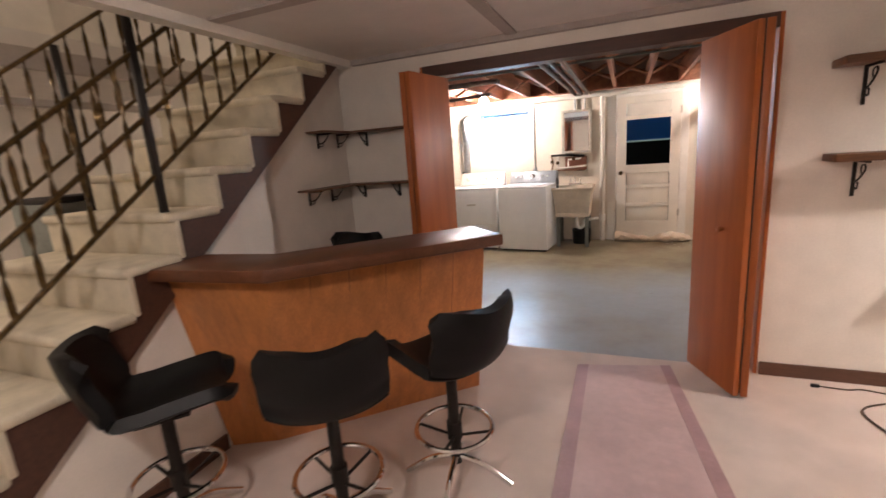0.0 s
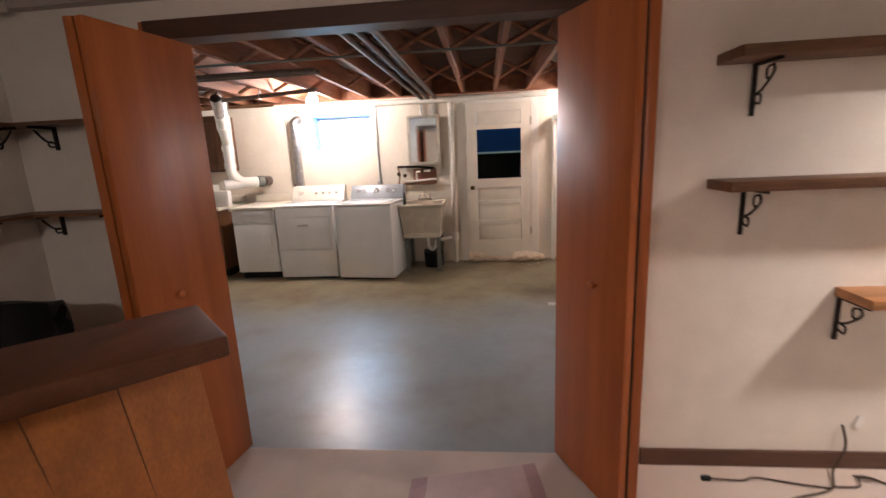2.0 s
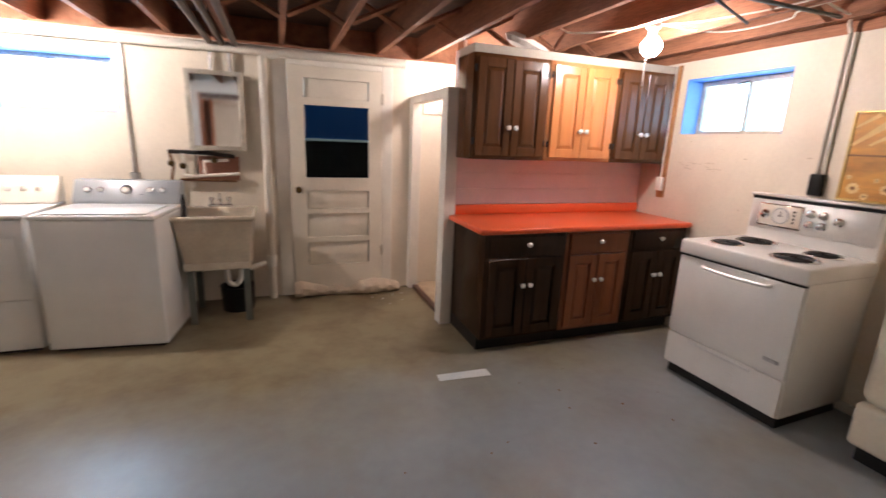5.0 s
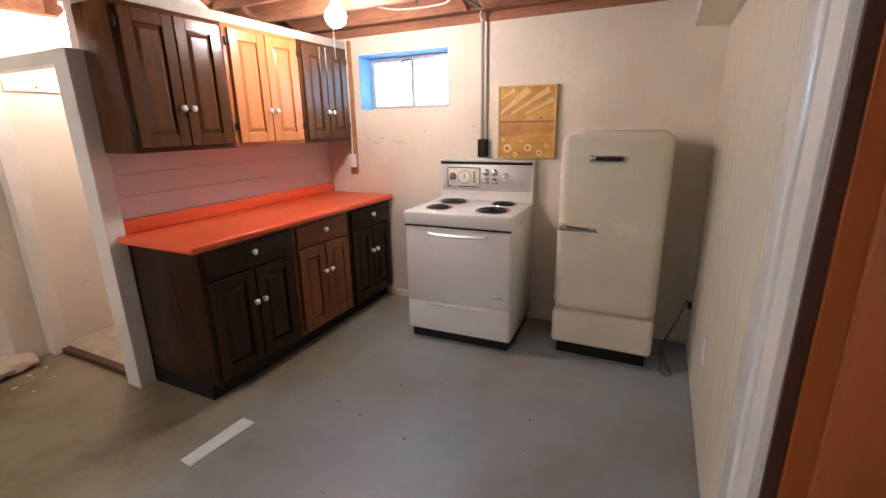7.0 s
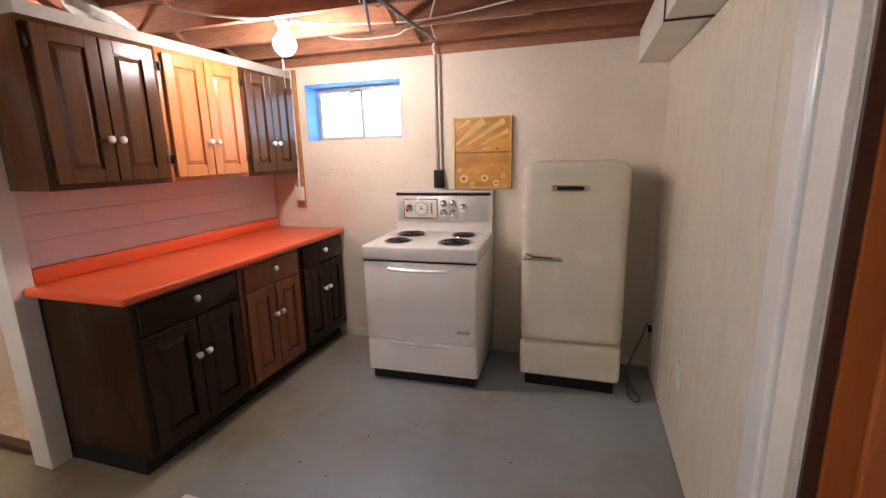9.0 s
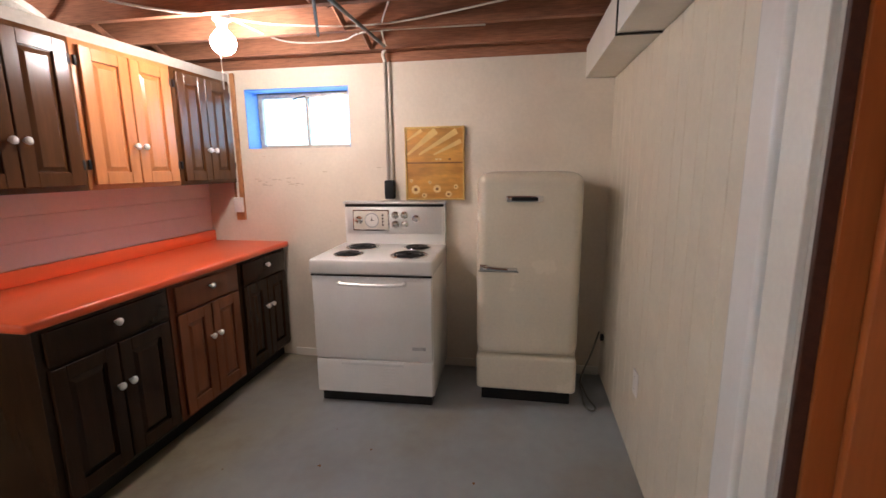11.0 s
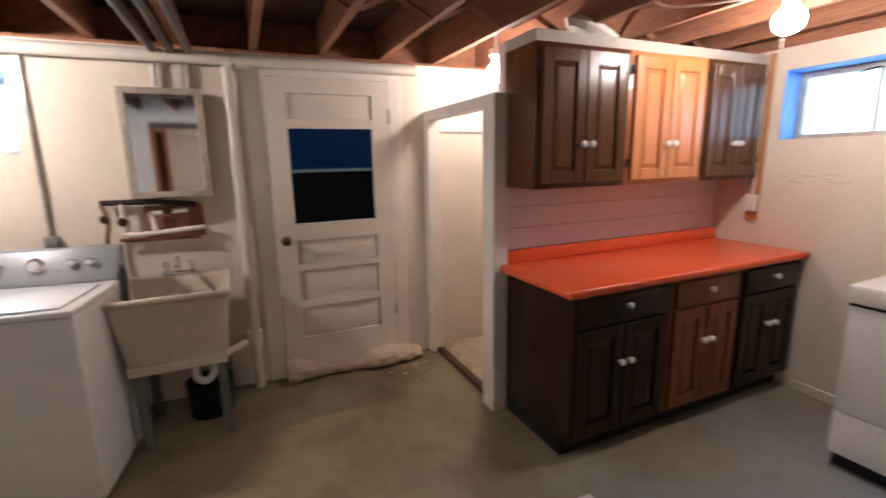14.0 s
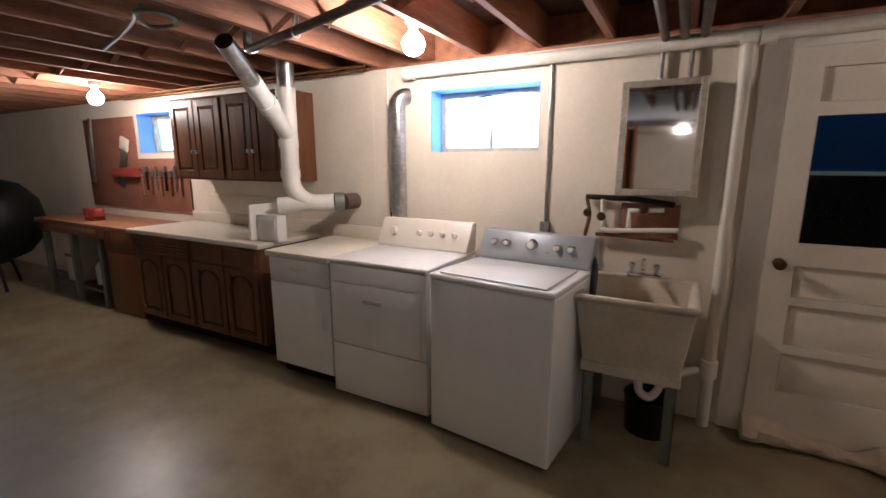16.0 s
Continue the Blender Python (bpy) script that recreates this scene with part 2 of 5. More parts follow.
M_CONC = material("closet concrete", (0.46, 0.38, 0.27), 0.8, var=0.2, size=5, bump=0.4)
# the dark outside the door is put into this colour
M_AREADARK = material("near-black areaway wall", (0.012, 0.016, 0.012), 0.95, var=0.4, bump=0.6)
M_GRASS = material("dry lawn", (0.16, 0.17, 0.09), 0.95, var=0.4, size=2, bump=0.8)
M_INSUL = material("white insulation", (0.75, 0.72, 0.66), 0.95, var=0.15, size=14, bump=1.0)
M_CABLE = material("brown cord", (0.06, 0.035, 0.02), 0.5, var=0.2)
M_WIREW = material("white cable", (0.7, 0.66, 0.58), 0.5, var=0.1)
M_BLUEC = clear_glass("blue translucent sheet", (0.009, 0.03, 0.08), 0.7)
M_BULB = glowing("bulb glow", (1.0, 0.875, 0.83), BULB)
M_BULBK = glowing("kitchen bulb glow", (1.0, 0.875, 0.83), BULB * 0.48)
M_BULBC = glowing("closet bulb glow", (1.0, 0.875, 0.83), BULB * 0.30)
M_DOME = glowing("dome glow", (1.0, 0.865, 0.81), DOME * 0.56)
M_DOMEL = glowing("bright dome glow", (1.0, 0.865, 0.81), DOME * 1.35)
# fill glow for the stair side, where no lamp is known
M_STAIRFILL = glowing("stair fill glow", (1.0, 0.82, 0.68), DOME * 0.36)


# ---- builders ----
def mesh_of(bm, name):
    me = bpy.data.meshes.new(name)
    bm.normal_update()
    bm.to_mesh(me)
    bm.free()
    return me


def part(name, bm, mat, parent=None, label="", smooth=True, kind=""):
    me = mesh_of(bm, name)
    me.materials.append(mat)
    if smooth:
        for p in me.polygons:
            p.use_smooth = True
        me.set_sharp_from_angle(angle=radians(35))
    ob = new(name, me)
    ob.parent = parent
    return tagged(ob, label=label, kind=kind)


def thing(name, m, label, category, group=""):
    ob = new(name)
    ob.matrix_basis = m
    ob.empty_display_size = 0.1
    return tagged(ob, label, category, group)


def setting(name, bm, mat, label="", category=""):
    return tagged(part(name, bm, mat, None, smooth=False), label, category or name.split("_")[0], kind="structure")


def bx(x0, x1, y0, y1, z0, z1, r=0.0, seg=2, bm=None):
    """A box, its edges rounded by r."""
    own = bmesh.new()
    v = [own.verts.new((x, y, z)) for x in (x0, x1) for y in (y0, y1) for z in (z0, z1)]
    for f in ((0, 1, 3, 2), (4, 6, 7, 5), (0, 4, 5, 1), (2, 3, 7, 6), (0, 2, 6, 4), (1, 5, 7, 3)):
        own.faces.new([v[i] for i in f])
    bmesh.ops.recalc_face_normals(own, faces=own.faces)
    if r:
        bmesh.ops.bevel(own, geom=own.edges[:], offset=r, segments=seg, profile=0.5, affect="EDGES")
    return join(bm, own)


def join(bm, own):
    if bm is None:
        return own
    me = bpy.data.meshes.new("tmp")
    own.to_mesh(me)
    own.free()
    bm.from_mesh(me)
    bpy.data.meshes.remove(me)
    return bm


def prism(poly, z0, z1, bm=None, r=0.0, top=None):
    """A prism on the polygon poly; top may be another polygon of as many corners."""
    own = bmesh.new()
    a = [own.verts.new((x, y, z0)) for x, y in poly]
    b = [own.verts.new((x, y, z1)) for x, y in (top or poly)]
    own.faces.new(a[::-1])
    own.faces.new(b)
    for i in range(len(a)):
        j = (i + 1) % len(a)
        own.faces.new((a[i], a[j], b[j], b[i]))
    bmesh.ops.recalc_face_normals(own, faces=own.faces)
    if r:
        bmesh.ops.bevel(own, geom=own.edges[:], offset=r, segments=2, profile=0.5, affect="EDGES")
    return join(bm, own)


def rod(p, q, r, bm=None, seg=10, r2=None):
    own = bmesh.new()
    p, q = Vector(p), Vector(q)
    d = q - p
    m = Matrix.Translation((p + q) / 2) @ d.to_track_quat("Z", "Y").to_matrix().to_4x4()
    bmesh.ops.create_cone(own, cap_ends=True, segments=seg, radius1=r, radius2=r if r2 is None else r2, depth=d.length, matrix=m)
    return join(bm, own)


def tube(pts, r, bm=None, seg=8):
    """A round bar bent along the points."""
    own = bmesh.new()
    pts = [Vector(p) for p in pts]
    rings = []
    side = None
    for i, p in enumerate(pts):
        d = (pts[min(i + 1, len(pts) - 1)] - pts[max(i - 1, 0)]).normalized()
        if side is None:
            side = d.orthogonal().normalized()
        side = (side - d * side.dot(d)).normalized()
        up = d.cross(side)
        rings.append([own.verts.new(p + r * (math.cos(a) * side + math.sin(a) * up)) for a in (2 * math.pi * k / seg for k in range(seg))])
    for a, b in zip(rings, rings[1:]):
        for k in range(seg):
            own.faces.new((a[k], a[(k + 1) % seg], b[(k + 1) % seg], b[k]))
    own.faces.new(rings[0][::-1])
    own.faces.new(rings[-1])
    bmesh.ops.recalc_face_normals(own, faces=own.faces)
    return join(bm, own)


def lathe(prof, seg=20, bm=None, at=(0, 0, 0)):
    """A turned body about z; prof: rows of radius and height."""
    own = bmesh.new()
    rings = [[own.verts.new((at[0] + r * math.cos(2 * math.pi * k / seg), at[1] + r * math.sin(2 * math.pi * k / seg), at[2] + z)) for k in range(seg)] for r, z in prof]
    for a, b in zip(rings, rings[1:]):
        for k in range(seg):
            own.faces.new((a[k], a[(k + 1) % seg], b[(k + 1) % seg], b[k]))
    own.faces.new(rings[0][::-1])
    own.faces.new(rings[-1])
    bmesh.ops.recalc_face_normals(own, faces=own.faces)
    return join(bm, own)


def ring(c, r, t, bm=None, seg=32, axis="z"):
    pts = []
    for k in range(seg + 1):
        a = 2 * math.pi * k / seg
        u, v = r * math.cos(a), r * math.sin(a)
        pts.append((c[0] + u, c[1] + v, c[2]) if axis == "z" else (c[0] + u, c[1], c[2] + v) if axis == "y" else (c[0], c[1] + u, c[2] + v))
    return tube(pts, t, bm, 8)


def turned(bm, m):
    bmesh.ops.transform(bm, matrix=m, verts=bm.verts)
    return bm


def curve(pts, n=6):
    """Points of a smooth line through pts."""
    P = [Vector(p) for p in pts]
    P = [P[0] * 2 - P[1], *P, P[-1] * 2 - P[-2]]
    out = []
    for i in range(1, len(P) - 2):
        for k in range(n):
            t = k / n
            a, b, c, d = P[i - 1 : i + 3]
            out.append(0.5 * (2 * b + (c - a) * t + (2 * a - 5 * b + 4 * c - d) * t * t + (3 * b - a - 3 * c + d) * t ** 3))
    return [*out, P[-2]]


def pierced(name, along, lo, hi, near, far, z0, z1, holes, mat, label):
    """A thick wall along "x" or "y" from lo to hi, between near and far across it, with holes (a, b, bottom, top) right through."""
    bm = bmesh.new()
    cuts = sorted({lo, hi, *(v for h in holes for v in h[:2])})
    for a, b in zip(cuts, cuts[1:]):
        mid, spans, z = (a + b) / 2, [], z0
        for h in sorted((h for h in holes if h[0] < mid < h[1]), key=lambda h: h[2]):
            spans.append((z, h[2]))
            z = h[3]
        spans.append((z, z1))
        for p, q in spans:
            if q - p > 1e-4:
                bx(a, b, near, far, p, q, bm=bm) if along == "x" else bx(near, far, a, b, p, q, bm=bm)
    return setting(name, bm, mat, label, "wall")


# ---- the large structure ----
BW, RW, DW0, DW1, TOP = 3.83, 2.15, -0.21, -0.085, 2.18
FARX, BARR, BARB, STX = -10.6, 2.7, -5.2, -3.55
OPL, OPR, OPT = -2.0, 0.075, 2.03
WIN1, WIN3, WIN2 = (-2.83, -2.05, 1.565, 1.985), (-6.5, -5.72, 1.59, 2.0), (1.675, 2.465, 1.583, 1.998)

setting("floor_laundry", bx(FARX - 0.3, RW + 0.3, -0.15, BW + 0.3, -0.2, 0), M_FLOOR, "grey painted concrete basement floor with worn stains and painted olive light", "floor")
setting("floor_bar", bx(-6.0, BARR + 0.2, BARB - 0.2, -0.152, -0.2, 0.004), M_CARPET, "cream wall-to-wall carpet with faint stains", "carpet")
setting("floor_closet", bx(0.36, RW, 2.92, BW, 0.0, 0.03), M_CONC, "bare tan concrete floor of the closet", "floor")
setting("trim_threshold", bx(0.31, 0.36, 2.92, BW - 0.002, 0.0, 0.035, 0.004), M_DARK, "dark wooden threshold strip", "trim")
pierced("wall_back", "x", FARX, RW + 0.3, BW, BW + 0.28, 0, 2.16, [WIN1, WIN3, (-0.812, 0.002, 0, 2.032)], M_BLOCK, "cream painted basement wall with hairline seams")
pierced("wall_right", "y", DW1, BW, RW, RW + 0.28, 0, 2.13, [WIN2], M_BLOCK, "cream painted wall with scuffs behind the stove")
pierced("wall_divide", "x", -2.66, BARR, DW0, DW1, 0, TOP + 0.2, [(OPL, OPR, 0, OPT)], M_WALL, "cream painted partition wall between bar room and laundry")
pierced("wall_divide_far", "x", FARX, -2.66, DW0, DW1, 0, 2.38, [], M_WALL, "plain cream wall closing the laundry")
pierced("wall_far_left", "y", DW1, BW, FARX - 0.2, FARX, 0, 2.38, [], M_BLOCK, "dim beige wall at the far end of the basement")
pierced("wall_bar_right", "y", BARB, DW0, BARR, BARR + 0.12, 0, 2.14, [], M_WALL, "plain cream side wall of the bar room")
pierced("wall_bar_back", "x", -6.0, BARR, BARB - 0.12, BARB, 0, 4.6, [], M_WALL, "plain cream back wall of the bar room")
pierced("wall_bar_left", "y", BARB, DW0, -6.0, -5.88, 0, 4.6, [], M_WALL, "plain cream wall beyond the stairs")
pierced("wall_stair_head", "x", -6.0, -2.58, DW0, DW1 - 0.002, 2.38, 4.6, [], M_WALL, "cream wall above the stairs")
pierced("wall_under_stair_front", "y", -2.3, -1.17, -2.70, -2.615, 0, 0.62, [], M_WALL, "cream wall below the stairs")
setting("ceiling_upper", bx(-6.0, -2.58, BARB, DW0, 4.6, 4.7), M_CEIL, "plain white ceiling above the stairwell", "ceiling")
setting("wall_stairwell", bx(-2.58, -2.50, BARB, DW0, 2.22, 4.6), M_WALL, "cream wall beside the upper stairs", "wall")
setting("ceiling_bar", bx(-2.58, BARR, BARB, DW0, 2.14, 2.22), M_CEIL, "low off-white ceiling board", "ceiling")
setting("ceiling_side", bx(-6.0, STX - 0.02, BARB, DW0, 2.14, 2.22), M_CEIL, "low off-white ceiling beyond the stairs", "ceiling")
bm = bmesh.new()
for x in (-1.34, -0.12, 1.1):
    bx(x - 0.035, x + 0.035, BARB, DW0 - 0.05, 2.128, 2.1405, bm=bm)
for y in (-1.45, -2.67, -3.9):
    bx(-2.5, BARR, y - 0.035, y + 0.035, 2.1285, 2.1408, bm=bm)
bx(-2.52, BARR, DW0 - 0.05, DW0 - 0.001, 2.105, 2.1402, bm=bm)
setting("trim_ceiling_battens", bm, M_BATTEN, "grey wooden battens over the ceiling joints", "trim")
bm = bx(-2.60, -2.52, BARB, DW0 - 0.052, 2.09, 2.225)
setting("trim_stair_opening", bm, M_TRIMW, "cream trim along the stair opening", "trim")
setting("baseboard_bar", bx(0.083, BARR, DW0 - 0.014, DW0, 0.004, 0.085, 0.003), M_BASEB, "brown wooden baseboard", "baseboard")
setting("baseboard_stair", bx(-2.60, -2.586, -2.9, -1.72, 0.004, 0.09, 0.003), M_BASEB, "brown wooden baseboard below the stairs", "baseboard")

# joists, bridging and subfloor over the laundry
bm = bmesh.new()
for k in range(-24, 8):
    x = -0.84 + 0.408 * k
    if FARX < x < RW + 0.05:
        bx(x - 0.019, x + 0.019, DW1, BW + 0.12, TOP, TOP + 0.2, bm=bm)
bx(FARX, RW + 0.28, BW + 0.12, BW + 0.16, 2.16, TOP + 0.2, bm=bm)
bx(FARX, RW + 0.1, BW + 0.01, BW + 0.12, 2.16, TOP, bm=bm)
bx(RW + 0.02, RW + 0.1, DW1, BW, 2.13, TOP + 0.2, bm=bm)
bx(RW - 0.02, RW + 0.02, DW1, BW, 2.2, TOP + 0.2, bm=bm)
setting("ceiling_joists", bm, M_JOIST, "open reddish pine floor joists", "joists")
bm = bmesh.new()
for k in range(-24, 7):
    x = -0.84 + 0.408 * k
    if x > FARX:
        for y in (1.40, 2.86):
            rod((x + 0.022, y, TOP + 0.01), (x + 0.386, y, TOP + 0.19), 0.019, bm, 4)
            rod((x + 0.022, y + 0.05, TOP + 0.19), (x + 0.386, y + 0.05, TOP + 0.01), 0.019, bm, 4)
setting("ceiling_bridging", bm, M_JOIST, "crossed wooden bridging between the joists", "joists")
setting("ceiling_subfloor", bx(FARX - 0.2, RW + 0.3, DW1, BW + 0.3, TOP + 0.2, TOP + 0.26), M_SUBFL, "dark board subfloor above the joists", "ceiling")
setting("wall_closet_partition", bx(0.36, RW, 2.83, 2.92, 0, 2.1), M_PINK, "pale pink painted partition behind the kitchen cabinets", "wall")
backsplash = tagged(new("wall_backsplash"), "pale pink horizontal boards above the red counter", "wall", kind="structure")
for k in range(3):
    part("board", bx(0.37, RW - 0.004, 2.824, 2.8295, 0.985 + 0.122 * k, 1.104 + 0.122 * k, 0.002, 1), M_PINK, backsplash)
setting("trim_closet_post", bx(0.265, 0.36, 2.80, 2.925, 0, 1.84, 0.004), M_TRIMW, "white wooden end post of the closet partition", "trim")
setting("trim_closet_head", bx(0.27, 0.355, 2.925, 3.74, 1.775, 1.84, 0.004), M_TRIMW, "white wooden head of the closet doorway", "trim")
setting("trim_closet_jamb", bx(0.27, 0.36, 3.74, BW - 0.002, 0, 1.84, 0.004), M_TRIMW, "white wooden jamb of the closet doorway", "trim")
setting("wall_closet_right", bx(1.25, 1.3, 2.92, BW, 0, 2.1), M_BLOCK, "white closet side wall", "wall")
setting("soffit", bx(0.36, RW, DW1 + 0.001, 0.105, 1.975, 2.16, 0.003), M_TRIMW, "white boxed soffit along the wall top", "soffit")
setting("trim_right_casing", bx(0.085, 0.195, DW1, DW1 + 0.018, 0, 2.1, 0.003), M_TRIMW, "white casing beside the folding door", "trim")
setting("trim_right_corner", bx(0.20, 0.325, DW1, DW1 + 0.032, 0, 2.1, 0.014, 4), M_ENAMEL, "glossy white corner board", "trim")
setting("trim_head_laundry", bx(-2.1, 0.1, DW1, DW1 + 0.018, 2.03, 2.11, 0.003), M_TRIMW, "white head casing on the laundry side", "trim")
setting("trim_head_track", bx(OPL + 0.021, OPR - 0.021, DW0 - 0.012, DW1 - 0.02, 1.955, 2.03, 0.003), M_DARK, "dark brown header board with door track", "trim")
setting("trim_jamb_right", bx(OPR - 0.02, OPR, DW0 - 0.004, DW1 - 0.032, 0, OPT, 0.002), M_DOORW, "reddish brown wooden door jamb", "trim")
# dark strip added in place of the dark gap beside the casing
setting("trim_jamb_strip", bx(OPR - 0.012, OPR + 0.001, DW1 - 0.031, DW1 - 0.001, 0, OPT, 0.002), M_DARK, "dark brown strip standing for the gap along the jamb edge", "trim")
setting("trim_jamb_left", bx(OPL, OPL + 0.02, DW0 - 0.004, DW1, 0, OPT, 0.002), M_DOORW, "reddish brown wooden door jamb", "trim")
own = prism([(-60, BW + 0.281), (-1.4, BW + 0.281), (-1.4, 60), (-60, 60)], 1.2, 1.38)
prism([(0.6, BW + 0.281), (60, BW + 0.281), (60, 60), (0.6, 60)], 1.2, 1.38, own)
prism([(-1.4, 5.301), (0.6, 5.301), (0.6, 60), (-1.4, 60)], 1.2, 1.38, own)
prism([(RW + 0.281, -60), (60, -60), (60, BW + 0.28), (RW + 0.281, BW + 0.28)], 1.2, 1.38, own)
setting("ground", own, M_GRASS, "dry lawn outside the basement windows", "ground")
setting("baseboard_kitchen", bx(RW - 0.014, RW, DW1 + 0.02, 2.2, 0, 0.06, 0.003), M_TRIMW, "low white painted baseboard", "baseboard")
# vertical boards of the panelled wall on the laundry side
panelling = tagged(new("wall_panelling"), "white painted vertical tongue-and-groove panelling", "panelling", kind="structure")
x, k = 0.34, 0
while x < RW - 0.01:
    w = min((0.105, 0.16, 0.09, 0.13)[k % 4], RW - x)
    part("board", bx(x + 0.002, x + w - 0.002, DW1 + 0.001, DW1 + 0.012, 0.01, 1.974, 0.0025, 1), M_PANEL, panelling)
    x, k = x + w, k + 1


def window(name, m, w, h, label):
    """A basement window in a deep reveal: x along, y outwards, z up."""
    t = thing(name, m, label, "window")
    t["kind"] = "structure"
    bm = bmesh.new()
    for a in (bx(0, 0.035, 0.16, 0.2, 0, h), bx(w - 0.035, w, 0.16, 0.2, 0, h), bx(0.035, w - 0.035, 0.16, 0.2, 0, 0.03), bx(0.035, w - 0.035, 0.16, 0.2, h - 0.045, h)):
        join(bm, a)
    part("window_frame", bm, M_FRAMEG, t)
    # added lining whose blue carries the daylight falling on the reveal
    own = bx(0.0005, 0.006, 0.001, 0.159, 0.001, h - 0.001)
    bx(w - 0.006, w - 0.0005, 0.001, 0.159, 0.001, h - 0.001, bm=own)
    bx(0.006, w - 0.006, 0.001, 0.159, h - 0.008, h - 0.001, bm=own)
    part("reveal_lining", own, M_REVEALSKY, t, "thin reveal lining coloured with the blue daylight")
    part("mullion", bx(w / 2 - 0.012, w / 2 + 0.012, 0.165, 0.195, 0.03, h - 0.045, 0.003), M_FRAMEG, t)
    for a, b in ((0.035, w / 2 - 0.012), (w / 2 + 0.012, w - 0.035)):
        p = part("pane", bx(a, b, 0.178, 0.182, 0.03, h - 0.045), M_GLASS, t)
        p.visible_shadow = False
    part("latch", tube(curve([(w / 2 - 0.1, 0.15, h - 0.06), (w / 2 - 0.05, 0.13, h - 0.05), (w / 2, 0.15, h - 0.04)]), 0.006), M_IRON, t)
    return t


window("window_1", pose(WIN1[0], BW, WIN1[2]), WIN1[1] - WIN1[0], WIN1[3] - WIN1[2], "sliding basement window in a deep blue-lit reveal")
window("window_3", pose(WIN3[0], BW, WIN3[2]), WIN3[1] - WIN3[0], WIN3[3] - WIN3[2], "small basement window above the workbench")
window("window_2", pose(RW, WIN2[1], WIN2[2], 0, 0, -90), WIN2[1] - WIN2[0], WIN2[3] - WIN2[2], "basement window with centre mullion above the counter")


# ---- folding doors ----
def bifold(name, guide, apex, hinge, label):
    """Two leaves folded against each other, standing out into the bar room."""
    t = thing(name, pose(0, 0, 0), label, "door")
    t["kind"] = "structure"
    apart = 0.019 if hinge[0] > guide[0] else -0.019
    for n, (a, b) in enumerate(((guide, (apex[0] - apart, apex[1])), ((apex[0] + apart, apex[1]), hinge))):
        a, b = Vector((*a, 0)), Vector((*b, 0))
        d = b - a
        leaf = part("leaf", bx(0, d.length, -0.017, 0.017, 0.02, 1.945, 0.003), M_DOORW, t)
        leaf.matrix_basis = Matrix.Translation(a) @ Matrix.Rotation(math.atan2(d.y, d.x), 4, "Z")
        if n == 0:
            for s in (-1, 1):
                part("knob", turned(lathe([(0.008, 0), (0.008, 0.012), (0.016, 0.018), (0.017, 0.026), (0.008, 0.031)], 14), pose(d.length * 0.62, s * 0.017, 0.93, -90 * s)), M_DOORW, leaf, "round wooden knob")
    # strip added to stop light leaking between the two leaves
    part("hinge_strip", bx(apex[0] - 0.006, apex[0] + 0.006, apex[1] + 0.012, apex[1] + 0.03, 0.03, 1.935), M_DARK, t, "dark strip added to block light through the fold")
    return t


bifold("door_folding_1", (-0.278, -0.155), (-0.08, -0.553), (0.014, -0.155), "open mahogany veneer bifold door beside the shelves")
bifold("door_folding_2", (-1.835, -0.15), (-1.93, -0.605), (-1.97, -0.15), "open mahogany veneer bifold door behind the bar")

# ---- back door ----
t = thing("door_back", pose(-0.81, BW - 0.03, 0.0), "white painted door with glass upper light and three panels", "door")
t["kind"] = "structure"
bm = bmesh.new()
for a in ((0, 0.13, 0.02, 2.03), (0.69, 0.81, 0.02, 2.03)):
    bx(a[0], a[1], 0, 0.04, a[2], a[3], bm=bm)
for z0, z1 in ((0.02, 0.28), (0.50, 0.545), (0.765, 0.81), (0.975, 1.09), (1.715, 1.775), (1.935, 2.03)):
    bx(0.13, 0.69, 0, 0.04, z0, z1, bm=bm)
part("door_frame", bm, M_DOORP, t)
for z0, z1 in ((0.28, 0.50), (0.545, 0.765), (0.81, 0.975), (1.775, 1.935)):
    part("panel", bx(0.135, 0.685, 0.014, 0.03, z0 + 0.002, z1 - 0.002, 0.004), M_DOORP, t)
p = part("pane", bx(0.132, 0.688, 0.02, 0.024, 1.092, 1.713), M_GLASSD, t)
p.visible_shadow = False
part("door_knob", turned(lathe([(0.026, 0), (0.026, 0.008), (0.01, 0.012), (0.01, 0.035), (0.026, 0.045), (0.028, 0.06), (0.015, 0.07)], 18), pose(0.06, 0.0, 0.985, 90)), M_BRASS, t, "worn brass knob")
for z in (0.35, 1.75):
    part("hinge", bx(0.80, 0.825, -0.006, 0.004, z, z + 0.1, 0.002), M_FRAMEG, t)
bm = bmesh.new()
for a in ((-0.93, -0.812, 0, 2.11), (0.002, 0.10, 0, 2.11)):
    bx(a[0], a[1], BW - 0.022, BW + 0.002, a[2], a[3], 0.004, bm=bm)
bx(-0.8115, 0.0015, BW - 0.022, BW + 0.002, 2.032, 2.11, 0.004, bm=bm)
setting("trim_back_door", bm, M_TRIMW, "white painted door casing", "trim")
# an areaway added outside the back door: near-black walls below, blue sheet above
setting("wall_areaway", bx(-1.3, 0.5, 5.1, 5.3, 0, 1.40), M_AREADARK, "near-black wall added outside the back door", "wall")
setting("wall_areaway_sides", bx(-1.4, -1.3, BW + 0.29, 5.3, 0, 1.6, bm=bx(0.5, 0.6, BW + 0.29, 5.3, 0, 1.6)), M_AREADARK, "near-black side walls of the added areaway", "wall")
setting("areaway_cover", turned(bx(-1.4, 0.6, -0.55, 0.55, -0.01, 0.01), pose(-0.0, 4.72, 1.626, -20)), M_BLUEC, "blue sheet added over the areaway", "cover")


